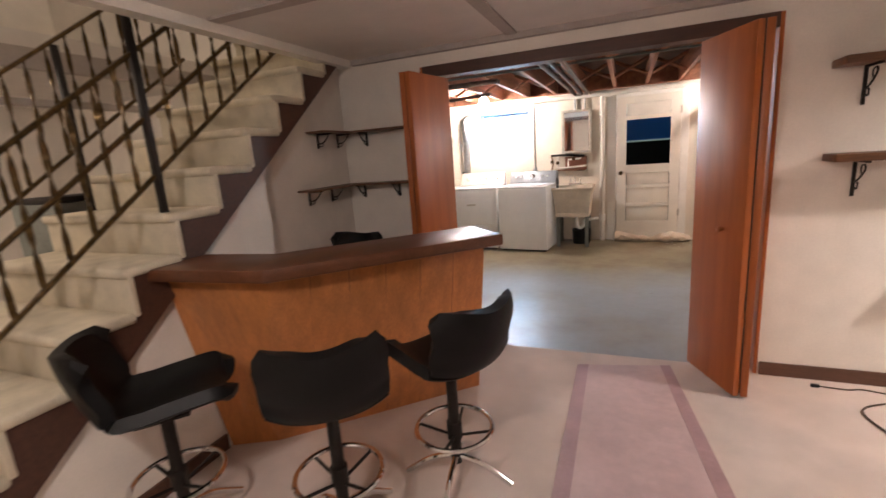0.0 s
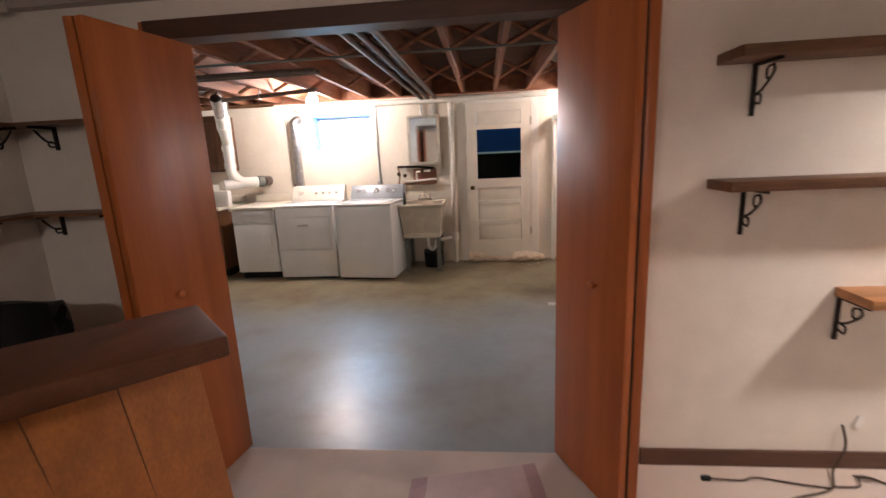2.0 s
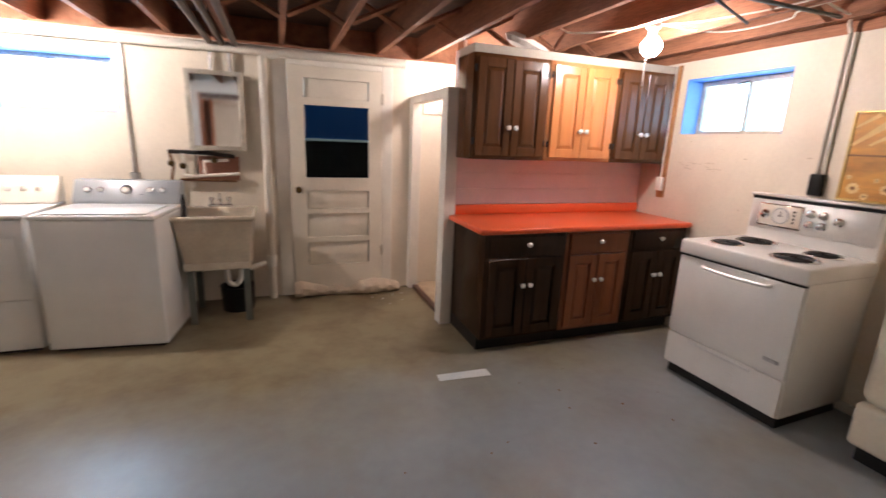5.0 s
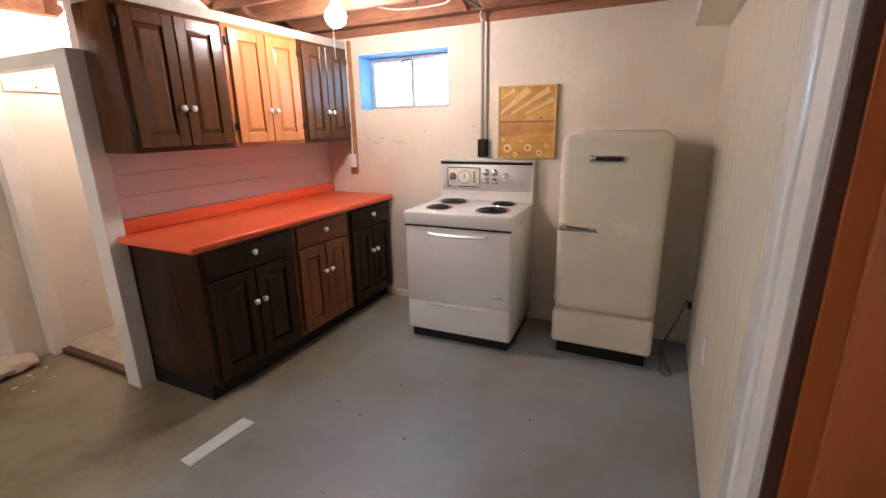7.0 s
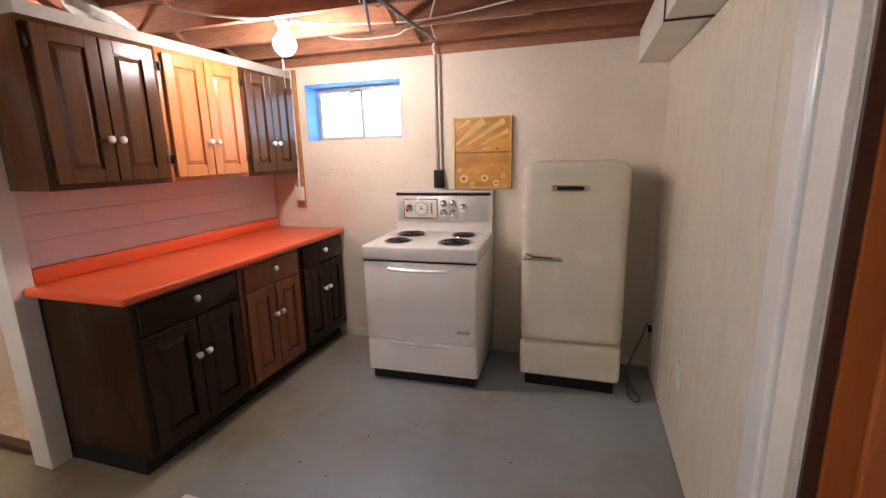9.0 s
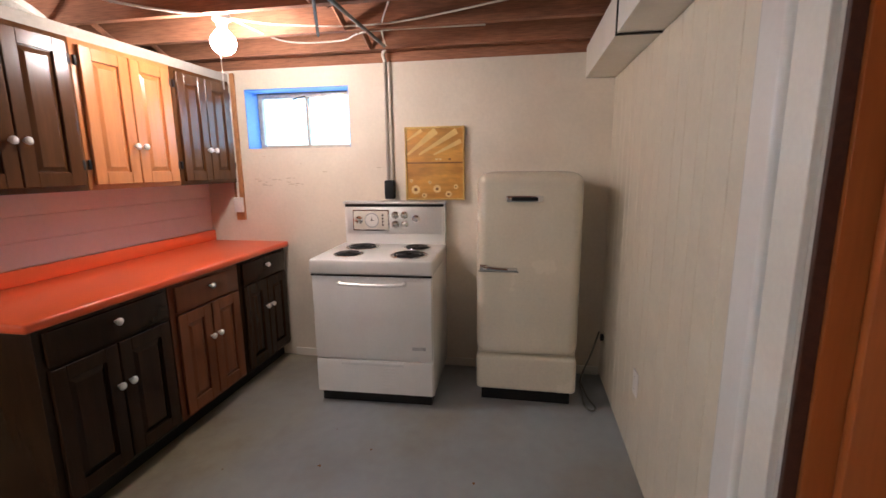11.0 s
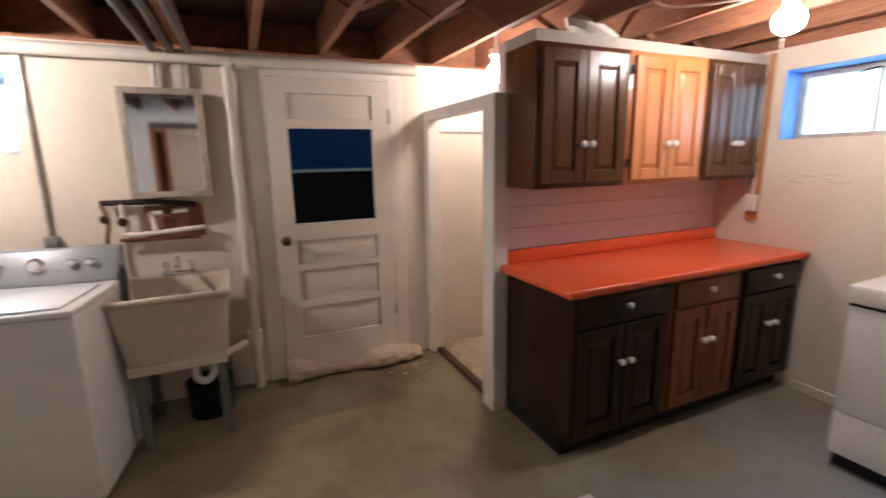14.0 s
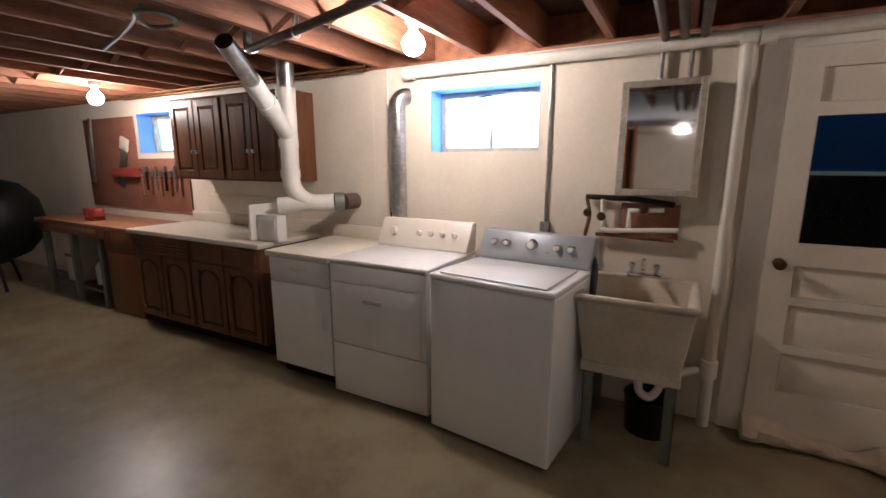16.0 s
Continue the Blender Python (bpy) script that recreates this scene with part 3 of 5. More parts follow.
# ---- bare bulbs and ceiling lamps ----
def bulb(at, label, mat=M_BULB):
    t = thing("light_bulb", pose(*at), label, "lamp", "bare bulbs")
    part("bulb", lathe([(0.014, 0.07), (0.03, 0.055), (0.055, 0.025), (0.062, 0.0), (0.053, -0.032), (0.03, -0.054), (0.004, -0.062)], 20), mat, t, "glowing bulb")
    part("socket", lathe([(0.012, 0.35), (0.012, 0.15), (0.04, 0.145), (0.043, 0.105), (0.028, 0.095), (0.024, 0.066), (0.02, 0.066)], 18), M_WHITEP, t, "white lamp holder")
    return t


bulb((-2.56, 3.17, 2.115), "bare glowing bulb in a white holder above the dryer")
bulb((1.30, 2.0, 2.075), "bare glowing bulb in a white holder above the counter", M_BULBK)
bulb((-5.92, 3.2, 2.055), "bare glowing bulb in a white holder over the workbench")
bulb((0.62, 3.38, 2.055), "bare glowing bulb in a white holder inside the closet", M_BULBC)
# lamps out of view: two set from shadows, two added to brighten the stairs
for at in ((1.65, -0.9, 2.14), (-1.35, -3.5, 2.14), (-4.7, -2.6, 2.14), (-3.1, -1.6, 4.6)):
    t = thing("ceiling_lamp", pose(*at), "unseen round frosted glass lamp on the ceiling", "lamp", "ceiling lamps")
    part("base", lathe([(0.1, 0), (0.1, -0.015), (0.09, -0.02)], 24), M_BRASS, t)
    if at[0] > 0:
        part("shade", lathe([(0.1, -0.016), (0.115, -0.11), (0.111, -0.11), (0.096, -0.02)], 28), M_BRASS, t, "brass shade open below")
        part("bulb_disc", lathe([(0.085, -0.055), (0.085, -0.062), (0.01, -0.07)], 24), M_DOMEL, t, "glowing lamp glass")
    else:
        part("shade", lathe([(0.088, -0.021), (0.085, -0.05), (0.06, -0.075), (0.01, -0.085)], 24), M_STAIRFILL if at[0] < -2 else M_DOME, t, "glowing frosted shade")

# ---- stairs ----
RISE, RUN, N0Y, N0Z = 0.193, 0.2535, -3.345, 0.110
stairs = tagged(new("stairs"), "cream carpeted staircase with dark brown open stringer", "stairs", kind="structure")
for k in range(14):
    y, z = N0Y + RUN * k, N0Z + RISE * k
    own = bmesh.new()
    bx(STX, -2.555, y, y + RUN + 0.03, z - 0.045, z, 0.018, 3, bm=own)
    bx(STX, -2.558, y + 0.022, y + 0.05, z - RISE - (0.02 if k else -0.085), z - 0.03, 0.008, bm=own)
    part("step", own, M_STAIRC, stairs)
bm = bmesh.new()
prof = []
for k in range(12):
    y, z = N0Y + RUN * k, N0Z + RISE * k
    prof += [(y + 0.05, z - RISE - 0.0 if k else 0.005), (y + 0.05, z - 0.04)]
prof += [(N0Y + RUN * 12 - 0.02, N0Z + RISE * 11 - 0.04)]
low = [(-0.24, 2.19), (-0.30, 2.14), (-2.52, 0.36), (-2.95, 0.012), (-2.96, 0.005)]
for x0, x1 in ((-2.598, -2.572), (STX + 0.02, STX + 0.045)):
    own = bmesh.new()
    loop = prof + low
    a = [own.verts.new((x0, y, z)) for y, z in loop]
    b = [own.verts.new((x1, y, z)) for y, z in loop]
    own.faces.new(a)
    own.faces.new(b[::-1])
    for i in range(len(a)):
        own.faces.new((a[i], b[i], b[(i + 1) % len(a)], a[(i + 1) % len(a)]))
    bmesh.ops.recalc_face_normals(own, faces=own.faces)
    bmesh.ops.triangulate(own, faces=[f for f in own.faces if len(f.verts) > 4])
    part("stringer", own, M_DARK, stairs, smooth=False)


def under(y):
    return 2.14 - (-0.30 - y) * (2.14 - 0.36) / 2.22


def slope_wall(name, x0, x1, y0, y1, label):
    own = bmesh.new()
    a = [own.verts.new((x0, y, z)) for y, z in ((y0, 0), (y1, 0), (y1, min(2.14, under(y1))), (y0, max(0.02, under(y0))))]
    b = [own.verts.new((x1, v.co.y, v.co.z)) for v in a]
    own.faces.new(a)
    own.faces.new(b[::-1])
    for i in range(4):
        own.faces.new((a[i], b[i], b[(i + 1) % 4], a[(i + 1) % 4]))
    bmesh.ops.recalc_face_normals(own, faces=own.faces)
    setting(name, own, M_WALL, label, "wall")


slope_wall("wall_stair_1", -2.69, -2.60, -2.94, -1.17, "cream wall below the slope of the stairs")
slope_wall("wall_stair_2", -2.76, -2.67, -1.17, DW0, "recessed cream wall below the stairs behind the bar")


def railing(x, y_post, post_base, lines, y0, y1, label):
    """A sloping iron railing: rails are (height above the stair line) pairs."""
    t = thing("stair_railing", pose(x, 0, 0), label, "railing", "stair railings")
    part("post", bx(-0.015, 0.015, y_post - 0.015, y_post + 0.015, post_base, 2.14, 0.003), M_IRON, t, "square black iron post")
    for lift in lines:
        za, zb = lift + (y0 + 1.767) * 0.752, lift + (y1 + 1.767) * 0.752
        part("rail", tube([(0, y0, za), (0, y1, zb)], 0.011, seg=6), M_BRASS, t, "antique brass rail")
    y = y0 + 0.07
    while y < y1 - 0.02:
        b0, b1 = lines[0] + (y + 1.767) * 0.752, min(lines[-1] + (y + 1.767) * 0.752, 2.9)
        own, n = bmesh.new(), 20
        rows = []
        for i in range(n + 1):
            s = i / n
            a, w = s * math.pi * 3, 0.011
            c = Vector((0, y, b0 + (b1 - b0) * s))
            u, v = Vector((math.cos(a), math.sin(a), 0)), Vector((-math.sin(a), math.cos(a), 0))
            rows.append([own.verts.new(c + p * u * w + q * v * 0.004) for p, q in ((1, 1), (-1, 1), (-1, -1), (1, -1))])
        for a, b in zip(rows, rows[1:]):
            for i in range(4):
                own.faces.new((a[i], a[(i + 1) % 4], b[(i + 1) % 4], b[i]))
        own.faces.new(rows[0])
        own.faces.new(rows[-1][::-1])
        bmesh.ops.recalc_face_normals(own, faces=own.faces)
        part("baluster", own, M_BRASS, t)
        y += 0.105
    return t


railing(-2.64, -1.78, N0Z + RISE * 6, (1.452, 1.70, 1.97), -3.1, -0.85, "black and brass stair railing with twisted balusters")
railing(STX + 0.1, -1.62, N0Z + RISE * 6, (1.50, 1.75, 2.05), -3.1, -0.85, "black and brass railing on the far stair edge")
setting("trim_side_ceiling", bx(STX - 0.06, STX - 0.02, BARB, DW0, 2.03, 2.14, 0.003), M_BATTEN, "grey trim at the ceiling edge beyond the stairs", "trim")
setting("trim_side_rail", bx(STX - 0.05, STX - 0.02, BARB, -0.9, 1.84, 1.88, 0.003), M_BATTEN, "grey board rail beyond the stairs", "trim")
# a box standing beyond the stairs
t = thing("storage_box", pose(-4.3, -1.2, 0.004), "grey box standing beyond the stairs", "box")
part("body", bx(-0.25, 0.25, -0.3, 0.3, 0, 1.3, 0.01), M_LEG, t)
part("lid", bx(-0.26, 0.26, -0.31, 0.31, 1.301, 1.34, 0.01), M_IRON, t)

# ---- the bar ----
E1, E2, E3 = Vector((-1.215, -1.135)), Vector((-1.985, -1.905)), Vector((-2.59, -1.965))
D1 = (E1 - E2).normalized()
N1 = Vector((-D1.y, D1.x))
D2 = (E2 - E3).normalized()
N2 = Vector((-D2.y, D2.x))


def offset(o1, o2, back):
    """The bar's outline, o1 and o2 inside the two front edges, back: where the long side ends short of the tip."""
    tip = E1 + N1 * o1 - D1 * back
    base, far = E2 + N1 * o1, E2 + N2 * o2
    s = (far - base).dot(N2) / D1.dot(N2)
    corner = base + D1 * s
    end = far + D2 * ((E3.x - far.x) / D2.x)
    return [(tip.x, tip.y), (corner.x, corner.y), (end.x, end.y)]


bar = thing("home_bar", pose(0, 0, 0.004), "angled home bar with slanted orange wood front and dark top", "bar")
front, rear = offset(0, 0, 0), offset(0.33, 0.30, 0.0)
own = prism(front + rear[::-1], 0.985, 1.04, r=0.008)
part("bar_top", own, M_BARTOP, bar, "dark brown laminate top")
b, b2 = offset(0.09, 0.08, 0.06), offset(0.13, 0.12, 0.06)
a = [(-1.51, -0.77), (-2.37, -1.59), (-2.59, -1.70)]
a2 = [(-1.54, -0.74), (-2.385, -1.55), (-2.59, -1.655)]
part("front_panel", prism(a + a2[::-1], 0.0, 0.984, top=b + b2[::-1]), M_BARW, bar, "orange veneered slanted front", smooth=False)


def back_from(p, far, along):
    q = Vector(p) + N1 * far - D1 * along
    return (q.x, q.y)


part("end_panel", prism([back_from(a2[0], 0.001, 0), back_from(a2[0], 0.16, 0), back_from(a2[0], 0.16, 0.03), back_from(a2[0], 0.001, 0.03)], 0.0, 0.984,
                        top=[back_from(b2[0], 0.001, 0), back_from(b2[0], 0.16, 0), back_from(b2[0], 0.16, 0.03), back_from(b2[0], 0.001, 0.03)]), M_BARW, bar, smooth=False)
for i in range(1, 6):
    s = i / 6
    p, q = Vector(a[0]).lerp(Vector(a[1]), s), Vector(b[0]).lerp(Vector(b[1]), s)
    p, q = p - N1 * 0.001, q - N1 * 0.001
    part("groove", tube([(p.x, p.y, 0.003), (q.x, q.y, 0.98)], 0.0013, seg=4), M_BARTOP, bar)


# ---- bar stools ----
def stool(m, label):
    """x across, the sitter looks towards +y."""
    t = thing("bar_stool", m, label, "stool", "bar stools")
    # one bucket: lip, seat, bend and back, its sides curled up and forwards
    line = curve([(0, 0.225, 0.605), (0, 0.19, 0.628), (0, 0.06, 0.618), (0, -0.07, 0.606), (0, -0.15, 0.632), (0, -0.195, 0.705), (0, -0.222, 0.795), (0, -0.238, 0.875)], 4)
    seat, back, n = [], [], 16
    for k, c in enumerate(line):
        s = k / (len(line) - 1)
        half = 0.186 - 0.07 * max(0, 1 - s / 0.14) ** 2 - 0.028 * max(0, (s - 0.88) / 0.12) ** 2
        rise = min(1, max(0, (s - 0.45) / 0.25))
        row = []
        for q in range(n + 1):
            u = q / n * 2 - 1
            row.append(Vector((u * half, c.y + rise * 0.085 * u * u, c.z + (1 - rise) * 0.05 * abs(u) ** 3 + rise * (0.026 * u * u - 0.07 * abs(u) ** 6) * max(0, (s - 0.75) / 0.25))))
        (seat if s < 0.55 else back).append(row)
        if s >= 0.55 and len(back) == 1:
            seat.append(row)
    for name, rows in (("seat", seat), ("backrest", back)):
        own = bmesh.new()
        f = [[own.verts.new(v) for v in row] for row in rows]
        for p, r in zip(f, f[1:]):
            for q in range(n):
                own.faces.new((p[q], p[q + 1], r[q + 1], r[q]))
        bmesh.ops.recalc_face_normals(own, faces=own.faces)
        if sum((fc.normal for fc in own.faces), Vector()).dot(Vector((0, 1, 1))) < 0:
            bmesh.ops.reverse_faces(own, faces=own.faces[:])
        bmesh.ops.solidify(own, geom=own.faces[:], thickness=0.045)
        bmesh.ops.recalc_face_normals(own, faces=own.faces)
        part(name, own, M_VINYL, t)
    part("seat_plate", bx(-0.09, 0.09, -0.09, 0.09, 0.548, 0.562, 0.004), M_IRON, t)
    part("post", rod((0, 0, 0.10), (0, 0, 0.55), 0.024, seg=16), M_IRON, t, "black steel post")
    part("collar", rod((0, 0, 0.22), (0, 0, 0.30), 0.033, seg=16), M_IRON, t)
    part("foot_ring", ring((0, 0, 0.27), 0.165, 0.011), M_CHROME, t, "chrome foot ring")
    for k in range(4):
        c, s = math.cos(math.pi / 2 * k + 0.6), math.sin(math.pi / 2 * k + 0.6)
        part("spoke", rod((0.03 * c, 0.03 * s, 0.235), (0.162 * c, 0.162 * s, 0.268), 0.007, seg=6), M_IRON, t)
        part("leg", tube(curve([(0.02 * c, 0.02 * s, 0.13), (0.12 * c, 0.12 * s, 0.10), (0.24 * c, 0.24 * s, 0.016)], 4), 0.013), M_CHROME, t, "chrome splayed leg")
    return t


s1 = stool(pose(-1.35, -1.59, 0.004, 0, 0, 62), "black vinyl bar stool with chrome foot ring, turned sideways")
copy_thing(s1, pose(-1.675, -1.985, 0.004, 0, 0, 38))["label"] = "black vinyl bar stool with chrome foot ring facing the bar"
copy_thing(s1, pose(-2.29, -2.19, 0.004, 0, 0, -40))["label"] = "black vinyl bar stool with chrome foot ring beside the stairs"
copy_thing(s1, pose(-2.40, -0.78, 0.06, 0, 0, 180))["label"] = "black vinyl bar stool standing behind the bar"

# ---- runner of carpet film ----
t = thing("carpet_runner", pose(0, 0, 0.005), "pink plastic film runner laid over the cream carpet", "runner")
part("film", prism([(-0.885, -0.34), (-0.455, -0.25), (0.02, -4.0), (-0.84, -4.0)], 0, 0.004), M_FILM, t)
part("edge_tape", prism([(-0.955, -0.36), (-0.885, -0.34), (-0.84, -4.0), (-0.92, -4.0)], 0, 0.006), M_FILMTAPE, t, "mauve edge strip")
part("edge_tape", prism([(-0.455, -0.25), (-0.395, -0.235), (0.10, -4.0), (0.02, -4.0)], 0, 0.006), M_FILMTAPE, t, "mauve edge strip")


# ---- wall shelves in the bar room ----
def bracket(parent, x, z, depth=0.16, high=0.19, name="bracket"):
    own = bx(x - 0.008, x + 0.008, -0.012, 0.0, z - high, z - 0.001, 0.002)
    bx(x - 0.007, x + 0.007, -depth, -0.012, z - 0.012, z - 0.001, 0.002, bm=own)
    tube(curve([(x, -0.01, z - high * 0.62), (x, -depth * 0.4, z - high * 0.50), (x, -depth * 0.75, z - high * 0.25), (x, -depth * 0.72, z - 0.02)], 5), 0.005, own, 6)
    tube(curve([(x, -0.012, z - high * 0.72), (x, -0.05, z - high * 0.78), (x, -0.055, z - high * 0.62), (x, -0.03, z - high * 0.60)], 5), 0.004, own, 6)
    tube(curve([(x, -depth * 0.72, z - 0.02), (x, -depth * 0.5, z - 0.03), (x, -depth * 0.52, z - 0.065), (x, -depth * 0.68, z - 0.06)], 5), 0.004, own, 6)
    part(name, own, M_IRON, parent, "scrolled black iron bracket")


for x0, x1, z, mat, at, lab in ((0.285, 2.45, 1.757, M_SHELF, (0.425, 1.56), "walnut wall shelf on scrolled black iron brackets"),
                                (0.285, 2.45, 1.297, M_SHELF, (0.425, 1.55), "long walnut wall shelf on scrolled iron brackets"),
                                (0.815, 2.2, 0.842, M_SHELFO, (0.835, 1.57), "lower light oak shelf on scrolled iron brackets")):
    t = thing("wall_shelf", pose(0, DW0, 0), lab, "shelf", "wall shelves")
    part("board", bx(x0, x1, -0.185, -0.002, z - 0.038, z, 0.003), mat, t)
    for xb in at:
        bracket(t, xb, z - 0.038)
for z, y0, at_all, lab in ((1.648, -0.67, (((-2.669, -0.555), -90), ((-2.669, -0.32), -90), ((-2.475, DW0 - 0.001), 0)), "thin upper corner shelf on black iron brackets"),
                         (1.268, -0.83, (((-2.669, -0.72), -90), ((-2.669, -0.465), -90), ((-2.535, DW0 - 0.001), 0), ((-2.235, DW0 - 0.001), 0)), "thin lower corner shelf on black iron brackets")):
    t = thing("corner_shelf", pose(0, 0, 0), lab, "shelf", "corner shelves")
    part("board", prism([(-2.668, y0), (-2.52, y0), (-2.52, -0.36), (-2.05, -0.36), (-2.05, DW0 - 0.002), (-2.668, DW0 - 0.002)], z - 0.012, z), M_SHELF, t)
    for at, turn in at_all:
        own = bx(-0.008, 0.008, -0.011, 0, -0.1, 0, 0.002)
        bx(-0.007, 0.007, -0.12, -0.011, -0.011, 0, 0.002, bm=own)
        tube(curve([(0, -0.01, -0.07), (0, -0.055, -0.06), (0, -0.1, -0.016)], 4), 0.005, own, 6)
        tube(curve([(0, -0.012, -0.085), (0, -0.04, -0.085), (0, -0.045, -0.068), (0, -0.025, -0.064)], 4), 0.004, own, 6)
        p = part("bracket", own, M_IRON, t, "black iron bracket")
        p.matrix_basis = pose(at[0], at[1], z - 0.0125, 0, 0, -turn)

# ---- cord and outlet ----
t = thing("extension_cord", pose(0.92, -0.3, 0.012), "brown extension cord lying loose on the carpet", "cord")
part("cable", tube(curve([(0.0, 0.08, 0.205), (0.0, 0.05, 0.12), (-0.05, 0.03, 0.02), (-0.12, -0.06, 0), (-0.3, -0.12, 0), (-0.44, -0.2, 0), (-0.47, -0.3, 0), (-0.42, -0.47, 0)], 8), 0.005), M_CABLE, t)
part("cable", tube(curve([(-0.12, -0.06, 0.004), (-0.25, -0.03, 0), (-0.38, 0.0, 0), (-0.45, -0.02, 0), (-0.58, -0.01, 0)], 8), 0.004), M_CABLE, t)
part("cable", tube(curve([(-0.1, -0.05, 0.004), (0.0, -0.04, 0.0), (0.05, 0.02, 0.0), (0.08, -0.02, 0.02), (0.02, 0.01, 0.01), (0.1, -0.0, 0.0), (0.19, -0.1, 0)], 8), 0.004), M_CABLE, t)
part("plug", turned(bx(-0.02, 0.02, -0.01, 0.01, -0.01, 0.01, 0.005), pose(-0.59, -0.01, 0.0)), M_BLACK, t)
part("plug", turned(bx(-0.02, 0.02, -0.012, 0.012, -0.01, 0.012, 0.005), pose(0.2, -0.11, 0.0, 0, 0, -30)), M_BLACK, t)
t = thing("wall_outlet", pose(0.985, DW0, 0.23), "small white outlet tag on the wall", "outlet")
part("plate", turned(bx(-0.015, 0.015, -0.008, 0, -0.03, 0.03, 0.003), pose(0, 0, 0, 0, 20, 0)), M_WHITEP, t)

# ---- cabinets ----
def raised_door(parent, x0, x1, z0, z1, mat, knob=None, arch=False, name="door", kmat=None, y=0.0):
    """A panelled door lying just before the plane y; knob: its x."""
    s = 0.062 if x1 - x0 > 0.2 else 0.045
    f, b = y - 0.02, y - 0.001
    own = bx(x0, x0 + s, f, b, z0, z1, 0.003, 1)
    bx(x1 - s, x1, f, b, z0, z1, 0.003, 1, bm=own)
    bx(x0 + s - 0.001, x1 - s + 0.001, f + 0.0005, b, z0, z0 + s, 0.002, 1, bm=own)
    bx(x0 + s - 0.001, x1 - s + 0.001, f + 0.0005, b, z1 - s, z1, 0.002, 1, bm=own)
    d = part(name, own, mat, parent)
    a0, a1, c0, c1 = x0 + s, x1 - s, z0 + s, z1 - s
    bev = 0.026

    def outline(k):
        if not arch:
            return [(a0 + k, c0 + k), (a1 - k, c0 + k), (a1 - k, c1 - k), (a0 + k, c1 - k)]
        n, mid, half = 8, (a0 + a1) / 2, (a1 - a0) / 2 - k
        top = [(mid + half * math.cos(math.pi * i / n), c1 - k - 0.09 + (0.09) * math.sin(math.pi * i / n) ** 0.8) for i in range(n + 1)]
        return [(a0 + k, c0 + k), (a1 - k, c0 + k), *top]
    own = bmesh.new()
    lo, hi = outline(0.004), outline(bev)
    v0 = [own.verts.new((px, b - 0.006, pz)) for px, pz in lo]
    v1 = [own.verts.new((px, f + 0.003, pz)) for px, pz in hi]
    own.faces.new(v1)
    for i in range(len(v0)):
        j = (i + 1) % len(v0)
        own.faces.new((v0[i], v0[j], v1[j], v1[i]))
    bmesh.ops.recalc_face_normals(own, faces=own.faces)
    for fc in own.faces:
        if fc.normal.y > 0.5:
            fc.normal_flip()
    part("panel", own, mat, d, smooth=False)
    own = bx(x0 + s - 0.002, x1 - s + 0.002, b - 0.006, b - 0.002, z0 + s - 0.002, z1 - s + 0.002)
    part("panel_back", own, mat, d)
    if knob:
        add_knob(d, knob[0], knob[1], y - 0.02, kmat or M_WHITEP)
    return d


def add_knob(parent, x, z, y, mat):
    part("knob", turned(lathe([(0.006, 0), (0.006, 0.012), (0.016, 0.018), (0.0175, 0.026), (0.011, 0.033), (0.002, 0.035)], 14), pose(x, y, z, 90)), mat, parent, "round white knob")


def base_unit(x, w, mat, label, m0=(0.0, 2.245)):
    t = thing("base_cabinet", pose(x, m0[1], 0), label, "cabinet", "kitchen base cabinets")
    part("body", bx(0.001, w - 0.001, 0.001, 0.58, 0.10, 0.862, 0.002), mat, t)
    part("toe_kick", bx(0.002, w - 0.002, 0.06, 0.58, 0, 0.099), M_BLACK, t, "black toe kick")
    part("drawer", bx(0.03, w - 0.03, -0.02, -0.001, 0.70, 0.84, 0.006), mat, t)
    add_knob(t.children[-1], w / 2, 0.785, -0.02, M_WHITEP)
    raised_door(t, 0.03, w / 2 - 0.004, 0.125, 0.685, mat, (w / 2 - 0.03, 0.495))
    raised_door(t, w / 2 + 0.004, w - 0.03, 0.125, 0.685, mat, (w / 2 + 0.03, 0.495))
    return t


def upper_unit(x, w, mat, label):
    t = thing("wall_cabinet", pose(x, 2.545, 1.342), label, "cabinet", "kitchen wall cabinets")
    part("body", bx(0.001, w - 0.001, 0.001, 0.283, 0, 0.70, 0.002), mat, t)
    raised_door(t, 0.03, w / 2 - 0.003, 0.025, 0.675, mat, (w / 2 - 0.028, 0.22))
    raised_door(t, w / 2 + 0.003, w - 0.03, 0.025, 0.675, mat, (w / 2 + 0.028, 0.22))
    for xx in (0.016, w - 0.016):
        for z in (0.1, 0.58):
            part("hinge", bx(xx - 0.007, xx + 0.007, -0.012, 0.0, z, z + 0.045, 0.003), M_IRON, t, "small black hinge")
    return t


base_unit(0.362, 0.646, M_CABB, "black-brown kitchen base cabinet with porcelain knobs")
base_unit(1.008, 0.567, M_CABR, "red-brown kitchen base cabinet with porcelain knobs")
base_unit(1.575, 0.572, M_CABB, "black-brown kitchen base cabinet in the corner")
upper_unit(0.345, 0.60, M_CABD, "dark walnut wall cabinet with raised panel doors")
upper_unit(0.945, 0.60, M_CABO, "orange oak wall cabinet with raised panel doors")
upper_unit(1.545, 0.548, M_CABD, "dark walnut wall cabinet beside the window wall")
setting("trim_cabinet_head", bx(0.35, RW, 2.56, 2.83, 2.044, 2.10, 0.003), M_FILLER, "dull cream filler strip above the wall cabinets", "trim")
